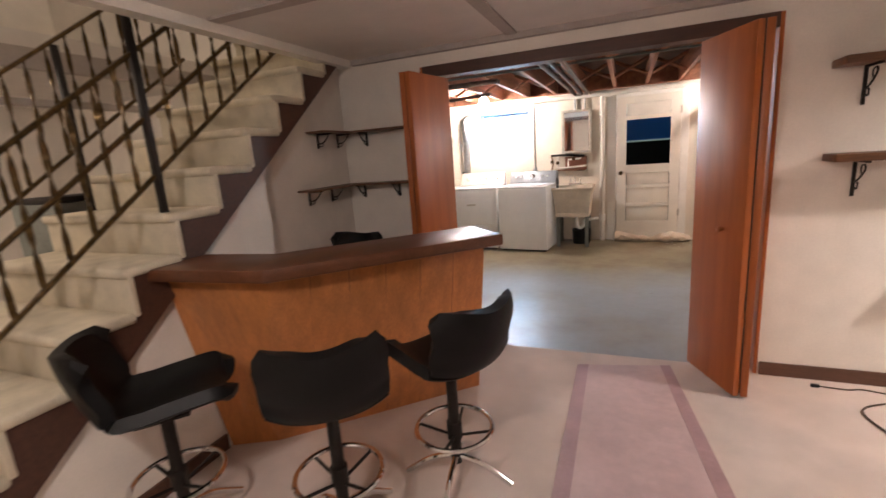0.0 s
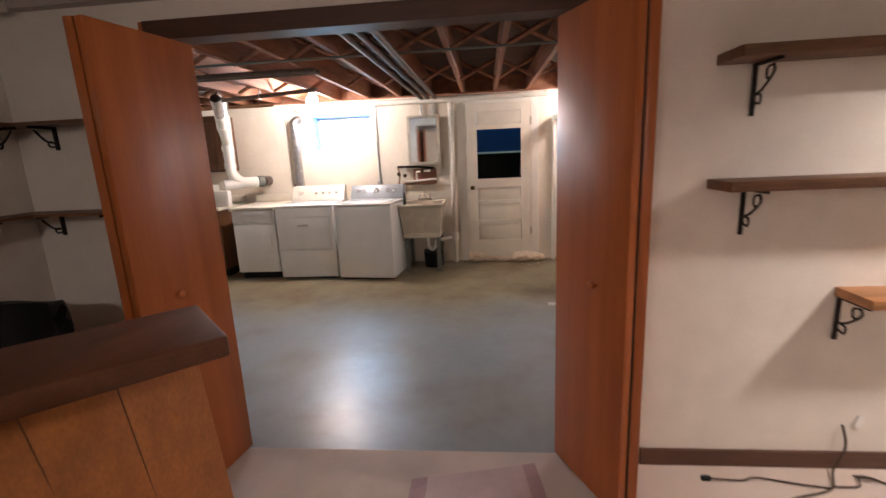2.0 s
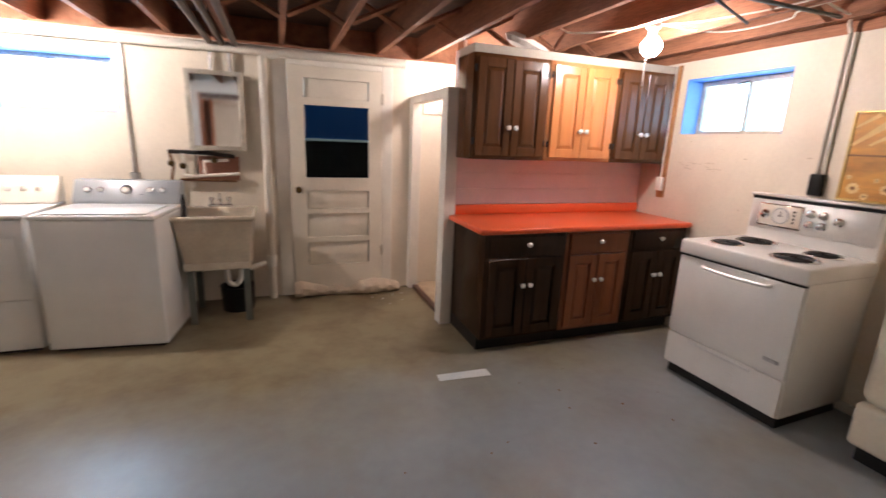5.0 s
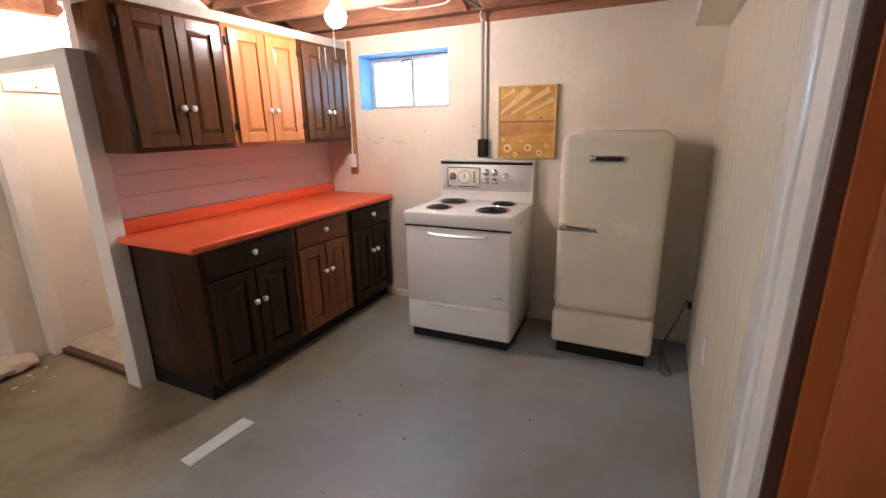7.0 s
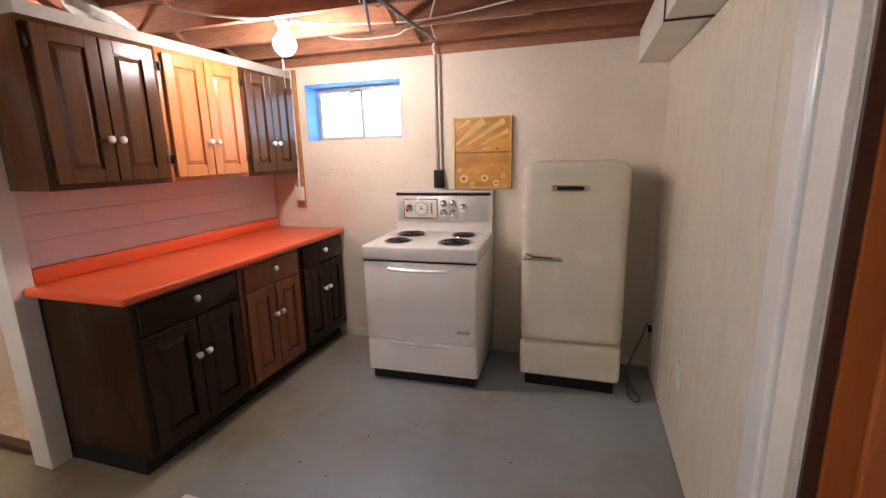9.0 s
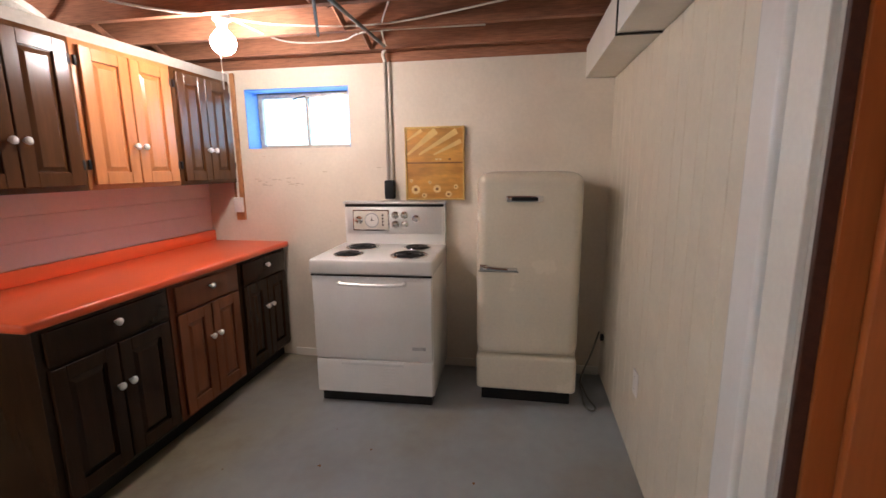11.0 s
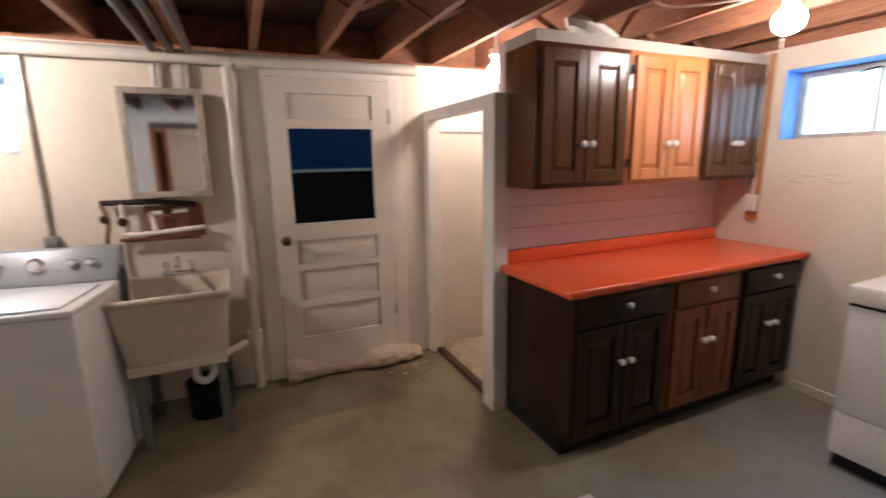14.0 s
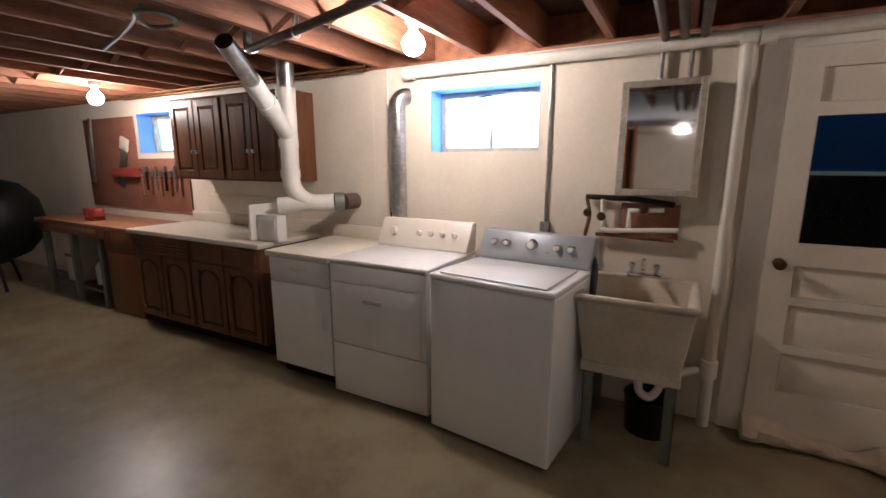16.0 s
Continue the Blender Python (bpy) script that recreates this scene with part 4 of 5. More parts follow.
setting("insulation", turned(lathe([(0.02, -0.05), (0.11, -0.04), (0.13, 0.0), (0.1, 0.045), (0.02, 0.06)], 14), pose(0.85, 2.72, 2.15, 10, 20, 0) @ Matrix.Diagonal((1.6, 0.8, 0.8, 1))), M_INSUL, "crumpled white insulation above the cabinets", "insulation")
t = thing("countertop", pose(0.312, 2.20, 0.863), "orange-red laminate countertop with raised backsplash", "countertop")
own = bx(0, 1.832, 0, 0.628, 0, 0.04, 0.012, 3)
part("top", own, M_RED, t)
part("backsplash", bx(0.05, 1.83, 0.60, 0.627, 0.041, 0.118, 0.006), M_RED, t)

# ---- stove ----
t = thing("electric_stove", pose(1.495, 1.708, 0, 0, 0, -88), "white vintage electric stove with four coil burners", "stove")
W = 0.735
part("kick", bx(0.02, W - 0.02, 0.04, 0.58, 0, 0.07), M_BLACK, t, "black toe kick")
part("body", bx(0, W, 0.022, 0.60, 0.068, 0.875, 0.008), M_ENAMEL, t)
dr = part("drawer", bx(0.006, W - 0.006, 0.0, 0.021, 0.075, 0.29, 0.008), M_ENAMEL, t)
part("handle", bx(0.17, 0.56, -0.016, -0.001, 0.264, 0.284, 0.006), M_SILVER, dr, "chrome drawer pull")
# raised bars stand in for window reflections on the drawer
for k in range(7):
    part("rib", bx(0.42, 0.5, -0.002, 0.001, 0.12 + 0.02 * k, 0.126 + 0.02 * k), M_ENAMEL, dr)
od = part("oven_door", bx(0.006, W - 0.006, 0.0, 0.021, 0.30, 0.812, 0.008), M_ENAMEL, t)
part("handle", tube(curve([(0.18, -0.002, 0.775), (0.2, -0.03, 0.772), (0.375, -0.036, 0.768), (0.55, -0.03, 0.772), (0.57, -0.002, 0.775)], 6), 0.010), M_SILVER, od, "curved chrome oven handle")
part("badge", bx(0.61, 0.69, -0.004, 0.0, 0.37, 0.39, 0.001), M_STEEL, od, "small silver badge")
part("gap_line", bx(0.004, W - 0.004, -0.003, 0.02, 0.8125, 0.8215), M_BLACK, t)
part("cooktop", bx(-0.004, W + 0.004, -0.008, 0.605, 0.822, 0.912, 0.014, 3), M_ENAMEL, t)
for bxx, by, r in ((0.19, 0.15, 0.078), (0.57, 0.15, 0.098), (0.20, 0.40, 0.098), (0.57, 0.40, 0.078)):
    b = part("burner_pan", lathe([(r * 0.2, -0.003), (r * 0.8, -0.003), (r * 1.05, 0.003), (r * 1.18, 0.004), (r * 1.18, 0.001)], 24, at=(bxx, by, 0.912)), M_CHROME, t, "chrome drip pan")
    part("pan_rim", ring((bxx, by, 0.917), r * 1.14, 0.004, seg=28), M_CHROME, b)
    pts = []
    for k in range(90):
        a = k * 0.28
        rr = r * (0.18 + 0.82 * k / 89)
        pts.append((bxx + rr * math.cos(a), by + rr * math.sin(a), 0.922))
    part("coil", tube(pts, 0.0055, seg=6), M_COIL, b, "black spiral coil")
part("back_panel", bx(0.02, W, 0.56, 0.625, 0.90, 1.19, 0.01), M_ENAMEL, t)
part("top_strip", bx(0.016, W + 0.004, 0.545, 0.63, 1.191, 1.208, 0.005), M_SILVER, t, "chrome top strip")
part("black_line", bx(0.03, W - 0.01, 0.553, 0.561, 1.1715, 1.19, 0.002), M_BLACK, t)
fp = part("control_panel", bx(0.04, W - 0.02, 0.552, 0.561, 0.985, 1.17, 0.004), M_SILVER, t, "brushed chrome control panel")
cp = part("clock_plate", bx(0.085, 0.345, 0.5475, 0.552, 1.005, 1.15, 0.004), M_CHROME, fp, "chrome clock bezel")
part("clock_field", bx(0.093, 0.337, 0.544, 0.548, 1.013, 1.142, 0.003), M_BISQUE, cp)
part("clock_rim", turned(ring((0, 0, 0), 0.048, 0.004, seg=24), pose(0.222, 0.5435, 1.078, 90)), M_STEEL, cp)
part("clock_face", turned(lathe([(0.046, 0), (0.046, 0.002), (0.002, 0.003)], 24), pose(0.222, 0.544, 1.078, 90)), M_WHITEP, cp)
part("clock_hand", bx(0.220, 0.224, 0.5395, 0.541, 1.072, 1.105), M_BLACK, cp)
part("clock_hand", bx(0.212, 0.236, 0.5395, 0.5405, 1.076, 1.080), M_BLACK, cp)
part("timer_knob", turned(lathe([(0.028, 0), (0.028, 0.006), (0.014, 0.01), (0.012, 0.024), (0.002, 0.025)], 20), pose(0.132, 0.544, 1.08, 90)), M_CHROME, cp)
for k in range(4):
    part("minute_mark", bx(0.294, 0.306, 0.5425, 0.5445, 1.04 + 0.022 * k, 1.053 + 0.022 * k), M_BLACK, cp)
for xx, zz in ((0.39, 1.05), (0.39, 1.115), (0.455, 1.05), (0.455, 1.115), (0.535, 1.09)):
    part("dial", turned(lathe([(0.026, 0), (0.026, 0.01), (0.018, 0.016), (0.018, 0.028), (0.004, 0.03)], 18), pose(xx, 0.552, zz, 90)), M_CHROME, fp)

# ---- fridge ----
t = thing("refrigerator", pose(1.655, 0.735, 0, 0, 0, -90), "small vintage cream refrigerator with rounded corners", "refrigerator")
W, D = 0.595, 0.46
own = bx(0, W, 0.045, D, 0.06, 1.405, 0.075, 8)
part("body", own, M_ENAMELC, t)
part("kick", bx(0.03, W - 0.03, 0.05, D - 0.03, 0.0, 0.075), M_BLACK, t, "black recessed base")
own = bx(0.0, W, 0.0, 0.125, 0.315, 1.40, 0.06, 8)
dr = part("door", own, M_ENAMELC, t)
part("lower_panel", bx(0.0, W, 0.002, 0.07, 0.085, 0.312, 0.026, 4), M_ENAMELC, t)
part("name_plate", bx(0.17, 0.375, -0.014, 0.004, 1.238, 1.274, 0.006), M_CHROME, dr, "chrome plate on the door")
part("plate_inset", bx(0.20, 0.345, -0.0158, -0.0135, 1.246, 1.266, 0.001), M_BLACK, dr)
part("handle_plate", bx(0.012, 0.245, -0.004, 0.003, 0.828, 0.836, 0.002), M_LEG, dr)
part("latch", bx(0.02, 0.07, -0.016, 0.004, 0.836, 0.874, 0.006), M_CHROME, dr)
part("handle", tube(curve([(0.05, -0.015, 0.855), (0.08, -0.035, 0.857), (0.16, -0.042, 0.853), (0.235, -0.028, 0.85)], 6), 0.0135), M_CHROME, dr, "chrome lever handle")
t = thing("power_cord", pose(1.93, 0.05, 0.01), "grey power cord looped on the floor beside the refrigerator", "cord")
part("cable", tube(curve([(0.15, -0.1, 0.33), (0.1, -0.05, 0.2), (0.05, 0.02, 0.03), (-0.1, 0.03, 0), (-0.24, 0.03, 0), (-0.3, -0.0, 0), (-0.26, -0.03, 0), (-0.14, 0.0, 0), (0.02, 0.02, 0.01)], 8), 0.006), M_LEG, t)
t = thing("wall_outlet", pose(2.0, DW1 + 0.012, 0.33), "small dark outlet on the panelled wall", "outlet")
part("plate", bx(-0.03, 0.03, 0, 0.008, -0.05, 0.05, 0.003), M_PANEL, t)
part("socket", bx(-0.015, 0.015, 0.008, 0.03, -0.02, 0.02, 0.004), M_BLACK, t)

t = thing("cover_plate", pose(1.19, DW1 + 0.0125, 0.42), "blank white cover plate on the panelled wall", "outlet")
part("plate", bx(-0.037, 0.037, 0, 0.007, -0.06, 0.06, 0.003), M_WHITEP, t)
for zz in (-0.03, 0.03):
    part("screw", turned(lathe([(0.004, 0), (0.003, 0.0015), (0.0005, 0.002)], 8), pose(0, 0.0072, zz, -90)), M_STEEL, t)

t = thing("soffit_hook", pose(1.18, 0.106, 1.995), "dark metal strap hook on the soffit", "hook")
part("strap", bx(-0.01, 0.01, 0.0, 0.004, -0.022, 0.13), M_IRON, t)
part("strap", bx(-0.01, 0.01, -0.2, 0.004, -0.027, -0.0225), M_IRON, t)

# ---- painting ----
t = thing("painting", pose(RW - 0.02, 1.275, 1.215, 0, 0, -90), "golden landscape painting with daisies in a thin gold frame", "painting")
W, H = 0.41, 0.49
own = bx(0, 0.012, -0.012, 0.018, 0, H, 0.002, 1)
for a in (bx(W - 0.012, W, -0.012, 0.018, 0, H, 0.002, 1), bx(0.012, W - 0.012, -0.012, 0.018, 0, 0.012, 0.002, 1), bx(0.012, W - 0.012, -0.012, 0.018, H - 0.012, H, 0.002, 1)):
    join(own, a)
part("picture_frame", own, M_GOLD, t)
cv = part("canvas", bx(0.012, W - 0.012, -0.004, 0.016, 0.012, H - 0.012), M_OCHRE, t)
for k, (a, b, c, d) in enumerate(((0.02, 0.30, 0.22, 0.46), (0.10, 0.30, 0.36, 0.455), (0.20, 0.30, 0.388, 0.39), (0.02, 0.40, 0.12, 0.465))):
    own = bmesh.new()
    q = Vector((c - a, 0, d - b)).normalized()
    nrm = Vector((-q.z, 0, q.x)) * (0.03 - 0.005 * k)
    p0, p1 = Vector((a, -0.0052, b)), Vector((c, -0.0052, d))
    own.faces.new([own.verts.new(v) for v in (p0, p1 - nrm * 0.6, p1 + nrm, p0 + nrm * 0.5)])
    part("cloud_streak", own, M_OCHREL, cv, smooth=False)
part("field_band", prism([(0.013, -0.0056), (W - 0.013, -0.0056), (W - 0.013, -0.0042), (0.013, -0.0042)], 0.246, 0.256), M_UMBER, cv)
for xx in (0.21, 0.235, 0.3):
    part("far_house", bx(xx, xx + 0.016, -0.0056, -0.004, 0.268, 0.28), M_PETAL if xx < 0.25 else M_UMBER, cv)
for xx, zz, r in ((0.07, 0.07, 0.035), (0.22, 0.075, 0.03), (0.13, 0.03, 0.02), (0.30, 0.04, 0.025), (0.35, 0.09, 0.018), (0.04, 0.13, 0.014), (0.17, 0.12, 0.013)):
    own = bmesh.new()
    for k in range(10):
        a = 2 * math.pi * k / 10
        u, w = Vector((math.cos(a), 0, math.sin(a))), Vector((-math.sin(a), 0, math.cos(a)))
        c = Vector((xx, -0.0058, zz))
        own.faces.new([own.verts.new(v) for v in (c + u * r * 0.2, c + u * r * 0.7 - w * r * 0.22, c + u * r, c + u * r * 0.7 + w * r * 0.22)])
    d = part("daisy", own, M_PETAL, cv, smooth=False)
    part("daisy_eye", turned(lathe([(r * 0.32, 0), (r * 0.2, 0.001), (0.001, 0.0014)], 12), pose(xx, -0.006, zz, 90)), M_UMBER, d)

# ---- conduits on the window wall ----
t = thing("conduit", pose(RW, 1.39, 1.25), "grey painted conduits with black plug above the stove", "conduit")
part("pipe", rod((-0.014, 0.012, 0.06), (-0.014, 0.012, 0.88), 0.011), M_FILLER, t)
part("pipe", rod((-0.014, -0.014, 0.06), (-0.014, -0.014, 0.88), 0.009), M_PIPEP, t)
part("plug", bx(-0.05, -0.002, -0.035, 0.035, -0.03, 0.10, 0.01), M_BLACK, t, "black stove plug")
part("cable", tube(curve([(-0.014, 0.012, 0.88), (-0.03, 0.02, 0.93), (-0.15, -0.05, 0.95)], 5), 0.01), M_PIPEP, t)
t = thing("switch_conduit", pose(RW, 2.565, 1.06), "bare wood strip with white outlet beside the cabinets", "outlet")
part("board", bx(-0.02, -0.001, -0.035, 0.035, 0.0, 1.05, 0.002), M_SHELFO, t)
part("pipe", rod((-0.03, 0.0, 0.14), (-0.03, 0.0, 1.05), 0.009), M_PIPEP, t)
part("outlet_box", bx(-0.045, -0.02, -0.033, 0.033, 0.06, 0.17, 0.004), M_WHITEP, t)
own = tube(curve([(1.27, 2.0, 2.20), (1.12, 2.06, 2.165), (0.95, 2.18, 2.15), (0.86, 2.3, 2.175), (0.82, 2.42, 2.3)], 8), 0.006)
t = thing("electric_cable", pose(0, 0, 0), "white cable stapled loosely below the joists", "cable")
part("cable", own, M_WIREW, t)
part("cable", tube(curve([(1.32, 2.0, 2.2), (1.5, 1.75, 2.2), (1.55, 1.2, 2.19), (1.3, 0.4, 2.2)], 8), 0.005), M_WIREW, t)
part("cable", tube(curve([(1.34, 1.98, 2.2), (1.75, 1.9, 2.19), (1.88, 1.6, 2.21), (1.7, 1.35, 2.2), (1.75, 0.7, 2.21)], 8), 0.005), M_WIREW, t)
part("cable", tube(curve([(2.02, 1.36, 2.2), (1.6, 1.25, 2.2), (1.1, 1.05, 2.19), (0.5, 0.9, 2.2)], 8), 0.005), M_WIREW, t)
t = thing("pull_chain", pose(1.27, 2.0, 1.84), "thin white pull string hanging from the bulb", "string")
part("string", rod((0, 0, 0), (0, 0.003, 0.3), 0.0025, seg=6), M_WIREW, t)
t = thing("conduit", pose(0, 0, 0), "long thin grey conduit strapped across the joists", "conduit")
part("pipe", rod((-6.3, 1.33, TOP - 0.011), (1.9, 1.33, TOP - 0.011), 0.010), M_LEG, t)
for y in (1.68, 1.77):
    t = thing("water_pipe", pose(0, 0, 0), "brown iron pipe hung across the joists", "pipe", "pipes under the joists")
    part("pipe", rod((-6.6, y, TOP - 0.023), (-1.95, y, TOP - 0.023), 0.021, seg=12), M_GASP, t)
for x in (-1.19, -1.28, -1.37):
    t = thing("water_pipe", pose(0, 0, 0), "brown iron pipe running along a joist", "pipe", "pipes under the joists")
    part("pipe", rod((x, DW1 + 0.05, TOP - 0.047), (x, BW - 0.01, TOP - 0.047), 0.022, seg=12), M_GASP, t)
t = thing("hose_coil", pose(-3.55, 2.3, TOP - 0.03), "loop of grey hose hung from the joists", "hose")
part("hose", tube(curve([(-0.9, 0.3, 0.03), (-0.4, 0.15, 0.02), (0.0, 0.0, 0), (0.14, -0.06, 0), (0.2, 0.04, 0.0), (0.08, 0.14, 0), (-0.05, 0.1, 0.0), (0.02, 0.0, 0.02), (0.1, -0.02, 0.04)], 8), 0.010, seg=10), M_LEG, t)
t = thing("hanging_rod", pose(0, 0, 0), "thin black rod slung below the kitchen joists", "rod")
part("rod", rod((0.75, 1.25, 2.16), (1.6, 1.62, 2.165), 0.008), M_IRON, t)

# ---- floor tape and towel ----
t = thing("floor_tape", pose(0, 0, 0.0005), "strip of white tape stuck on the grey floor", "tape")
part("strip", prism([(-0.026, 1.966), (0.318, 1.943), (0.318, 2.03), (-0.02, 2.04)], 0, 0.002), M_TAPE, t)
t = thing("draft_towel", pose(-0.36, 3.755, 0.0), "crumpled beige towel rolled against the door bottom", "towel")
own, n, m = bmesh.new(), 44, 14
rows = []
for i in range(n + 1):
    s = i / n
    xx = -0.46 + 0.98 * s
    r0 = 0.050 + 0.018 * math.sin(9 * s + 1) + 0.018 * noise.noise((s * 9, 0, 3))
    cy = 0.015 * math.sin(7 * s) - 0.02 * s
    rows.append([own.verts.new((xx, cy + r0 * 1.5 * math.cos(2 * math.pi * j / m) * (1 + 0.35 * noise.noise((s * 14, j, 1))),
                                max(0.001, r0 * 0.9 + r0 * math.sin(2 * math.pi * j / m) * (1 + 0.35 * noise.noise((s * 14, j, 7)))))) for j in range(m)])
for a, b in zip(rows, rows[1:]):
    for j in range(m):
        own.faces.new((a[j], a[(j + 1) % m], b[(j + 1) % m], b[j]))
own.faces.new(rows[0])
own.faces.new(rows[-1][::-1])
bmesh.ops.recalc_face_normals(own, faces=own.faces)
part("cloth", own, M_TOWEL, t)


# ---- washer and dryer ----
def console_knob(parent, x, z, y, r, mat):
    part("knob", turned(lathe([(r, 0), (r, 0.006), (r * 0.8, 0.012), (r * 0.75, 0.026), (r * 0.1, 0.028)], 18), pose(x, y, z, 78)), mat, parent)


t = thing("washing_machine", pose(-2.372, 3.005, 0, 0, 0, -6.5), "white top-load washing machine with silver console", "washer")
W = 0.70
part("foot", bx(0.03, W - 0.03, 0.03, 0.62, 0, 0.021), M_BLACK, t)
part("body", bx(0, W, 0, 0.66, 0.02, 0.885, 0.012, 3), M_ENAMEL, t)
part("top_deck", bx(-0.002, W + 0.002, -0.006, 0.66, 0.886, 0.915, 0.010, 3), M_ENAMEL, t)
part("lid", bx(0.05, W - 0.05, 0.02, 0.46, 0.916, 0.926, 0.004), M_ENAMEL, t)
own = bmesh.new()
v = [own.verts.new(p) for x in (0.0, W) for p in ((x, 0.50, 0.916), (x, 0.66, 0.916), (x, 0.66, 1.085), (x, 0.585, 1.085), (x, 0.515, 0.95))]
for f in ((0, 1, 2, 3, 4), (9, 8, 7, 6, 5), (0, 4, 9, 5), (4, 3, 8, 9), (3, 2, 7, 8), (2, 1, 6, 7), (1, 0, 5, 6)):
    own.faces.new([v[i] for i in f])
bmesh.ops.recalc_face_normals(own, faces=own.faces)
bmesh.ops.bevel(own, geom=own.edges[:], offset=0.012, segments=2, profile=0.5, affect="EDGES")
c = part("console", own, M_GREYP, t, "silver grey control console")
for xx, r in ((0.10, 0.024), (0.185, 0.024), (0.345, 0.037), (0.50, 0.024), (0.58, 0.024)):
    console_knob(c, xx, 1.015, 0.548, r, M_CHROME)
    part("knob_cap", turned(lathe([(r * 0.6, 0.0), (r * 0.55, 0.004), (0.002, 0.005)], 16), pose(xx, 0.5205, 1.02, 78)), M_ENAMEL, c)
part("logo", bx(0.435, 0.452, 0.532, 0.545, 0.975, 0.985), M_BLACK, c)

t = thing("clothes_dryer", pose(-3.125, 3.052, 0), "white front-load clothes dryer with bisque console", "dryer")
W = 0.71
part("foot", bx(0.03, W - 0.03, 0.03, 0.62, 0, 0.021), M_BLACK, t)
part("body", bx(0, W, 0.012, 0.66, 0.02, 0.885, 0.010, 3), M_ENAMEL, t)
part("top_deck", bx(-0.002, W + 0.002, -0.004, 0.66, 0.886, 0.913, 0.010, 3), M_ENAMEL, t)
part("kick_panel", bx(0.004, W - 0.004, 0.0, 0.011, 0.025, 0.36, 0.004), M_ENAMEL, t)
part("front_panel", bx(0.004, W - 0.004, 0.0, 0.011, 0.366, 0.88, 0.004), M_ENAMEL, t)
d = part("door", bx(0.03, W - 0.04, -0.012, -0.001, 0.375, 0.77, 0.006), M_ENAMEL, t)
part("handle", bx(0.27, 0.40, -0.016, -0.0125, 0.655, 0.68, 0.003), M_FRAMEG, d, "recessed door pull")
own = bmesh.new()
v = [own.verts.new(p) for x in (0.0, W) for p in ((x, 0.50, 0.914), (x, 0.66, 0.914), (x, 0.66, 1.10), (x, 0.60, 1.10), (x, 0.515, 0.94))]
for f in ((0, 1, 2, 3, 4), (9, 8, 7, 6, 5), (0, 4, 9, 5), (4, 3, 8, 9), (3, 2, 7, 8), (2, 1, 6, 7), (1, 0, 5, 6)):
    own.faces.new([v[i] for i in f])
bmesh.ops.recalc_face_normals(own, faces=own.faces)
bmesh.ops.bevel(own, geom=own.edges[:], offset=0.010, segments=2, profile=0.5, affect="EDGES")
c = part("console", own, M_BISQUE, t, "bisque control console")
for xx, r in ((0.12, 0.036), (0.33, 0.02), (0.42, 0.02), (0.51, 0.02), (0.60, 0.02)):
    console_knob(c, xx, 1.015, 0.552, r, M_BISQUE)

t = thing("laundry_cabinet", pose(-3.69, 3.09, 0), "white laundry base cabinet with one drawer and door", "cabinet")
W = 0.545
part("body", bx(0, W, 0, 0.66, 0.09, 0.865, 0.003), M_ENAMEL, t)
part("toe_kick", bx(0.01, W - 0.01, 0.06, 0.64, 0, 0.089), M_BLACK, t)
part("drawer", bx(0.004, W - 0.004, -0.018, -0.001, 0.70, 0.86, 0.004), M_ENAMEL, t)
part("pull", tube(curve([(0.2, -0.02, 0.80), (0.24, -0.035, 0.79), (0.30, -0.035, 0.79), (0.34, -0.02, 0.80)], 4), 0.006), M_WHITEP, t.children[-1])
part("door", bx(0.004, W - 0.004, -0.018, -0.001, 0.095, 0.692, 0.004), M_ENAMEL, t)
part("pull", tube(curve([(0.47, -0.02, 0.42), (0.475, -0.035, 0.45), (0.475, -0.035, 0.50), (0.47, -0.02, 0.53)], 4), 0.006), M_WHITEP, t.children[-1])
part("worktop", bx(-0.02, W + 0.005, -0.035, 0.68, 0.866, 0.905, 0.008), M_CTRW, t)
part("backsplash", bx(-0.02, W + 0.005, 0.655, 0.68, 0.906, 1.0, 0.004), M_CTRW, t)

# ---- utility sink ----
t = thing("utility_sink", pose(-1.66, 3.18, 0), "stained white utility sink on grey steel legs", "sink")
W, D = 0.57, 0.55
own = bmesh.new()
def rect(x0, x1, y0, y1, z):
    return [own.verts.new(p) for p in ((x0, y0, z), (x1, y0, z), (x1, y1, z), (x0, y1, z))]
loops = [rect(0.06, W - 0.06, 0.06, D - 0.05, 0.49), rect(0.02, W - 0.02, 0.02, D - 0.01, 0.82), rect(0.0, W, 0.0, D, 0.825), rect(0.0, W, 0.0, D, 0.858),
         rect(0.03, W - 0.03, 0.03, D - 0.09, 0.856), rect(0.075, W - 0.075, 0.075, D - 0.11, 0.52)]
own.faces.new(loops[0][::-1])
for a, b in zip(loops, loops[1:]):
    for i in range(4):
        own.faces.new((a[i], a[(i + 1) % 4], b[(i + 1) % 4], b[i]))
own.faces.new(loops[-1])
bmesh.ops.recalc_face_normals(own, faces=own.faces)
bmesh.ops.bevel(own, geom=own.edges[:], offset=0.012, segments=2, profile=0.5, affect="EDGES")
tub = part("tub", own, M_TUB, t)
part("basin_stain", prism([(0.085, 0.085), (W - 0.085, 0.085), (W - 0.085, D - 0.12), (0.085, D - 0.12)], 0.523, 0.525), M_TUBIN, tub)
part("apron", bx(0.055, W - 0.055, 0.05, D - 0.045, 0.44, 0.495, 0.006), M_TUB, t)
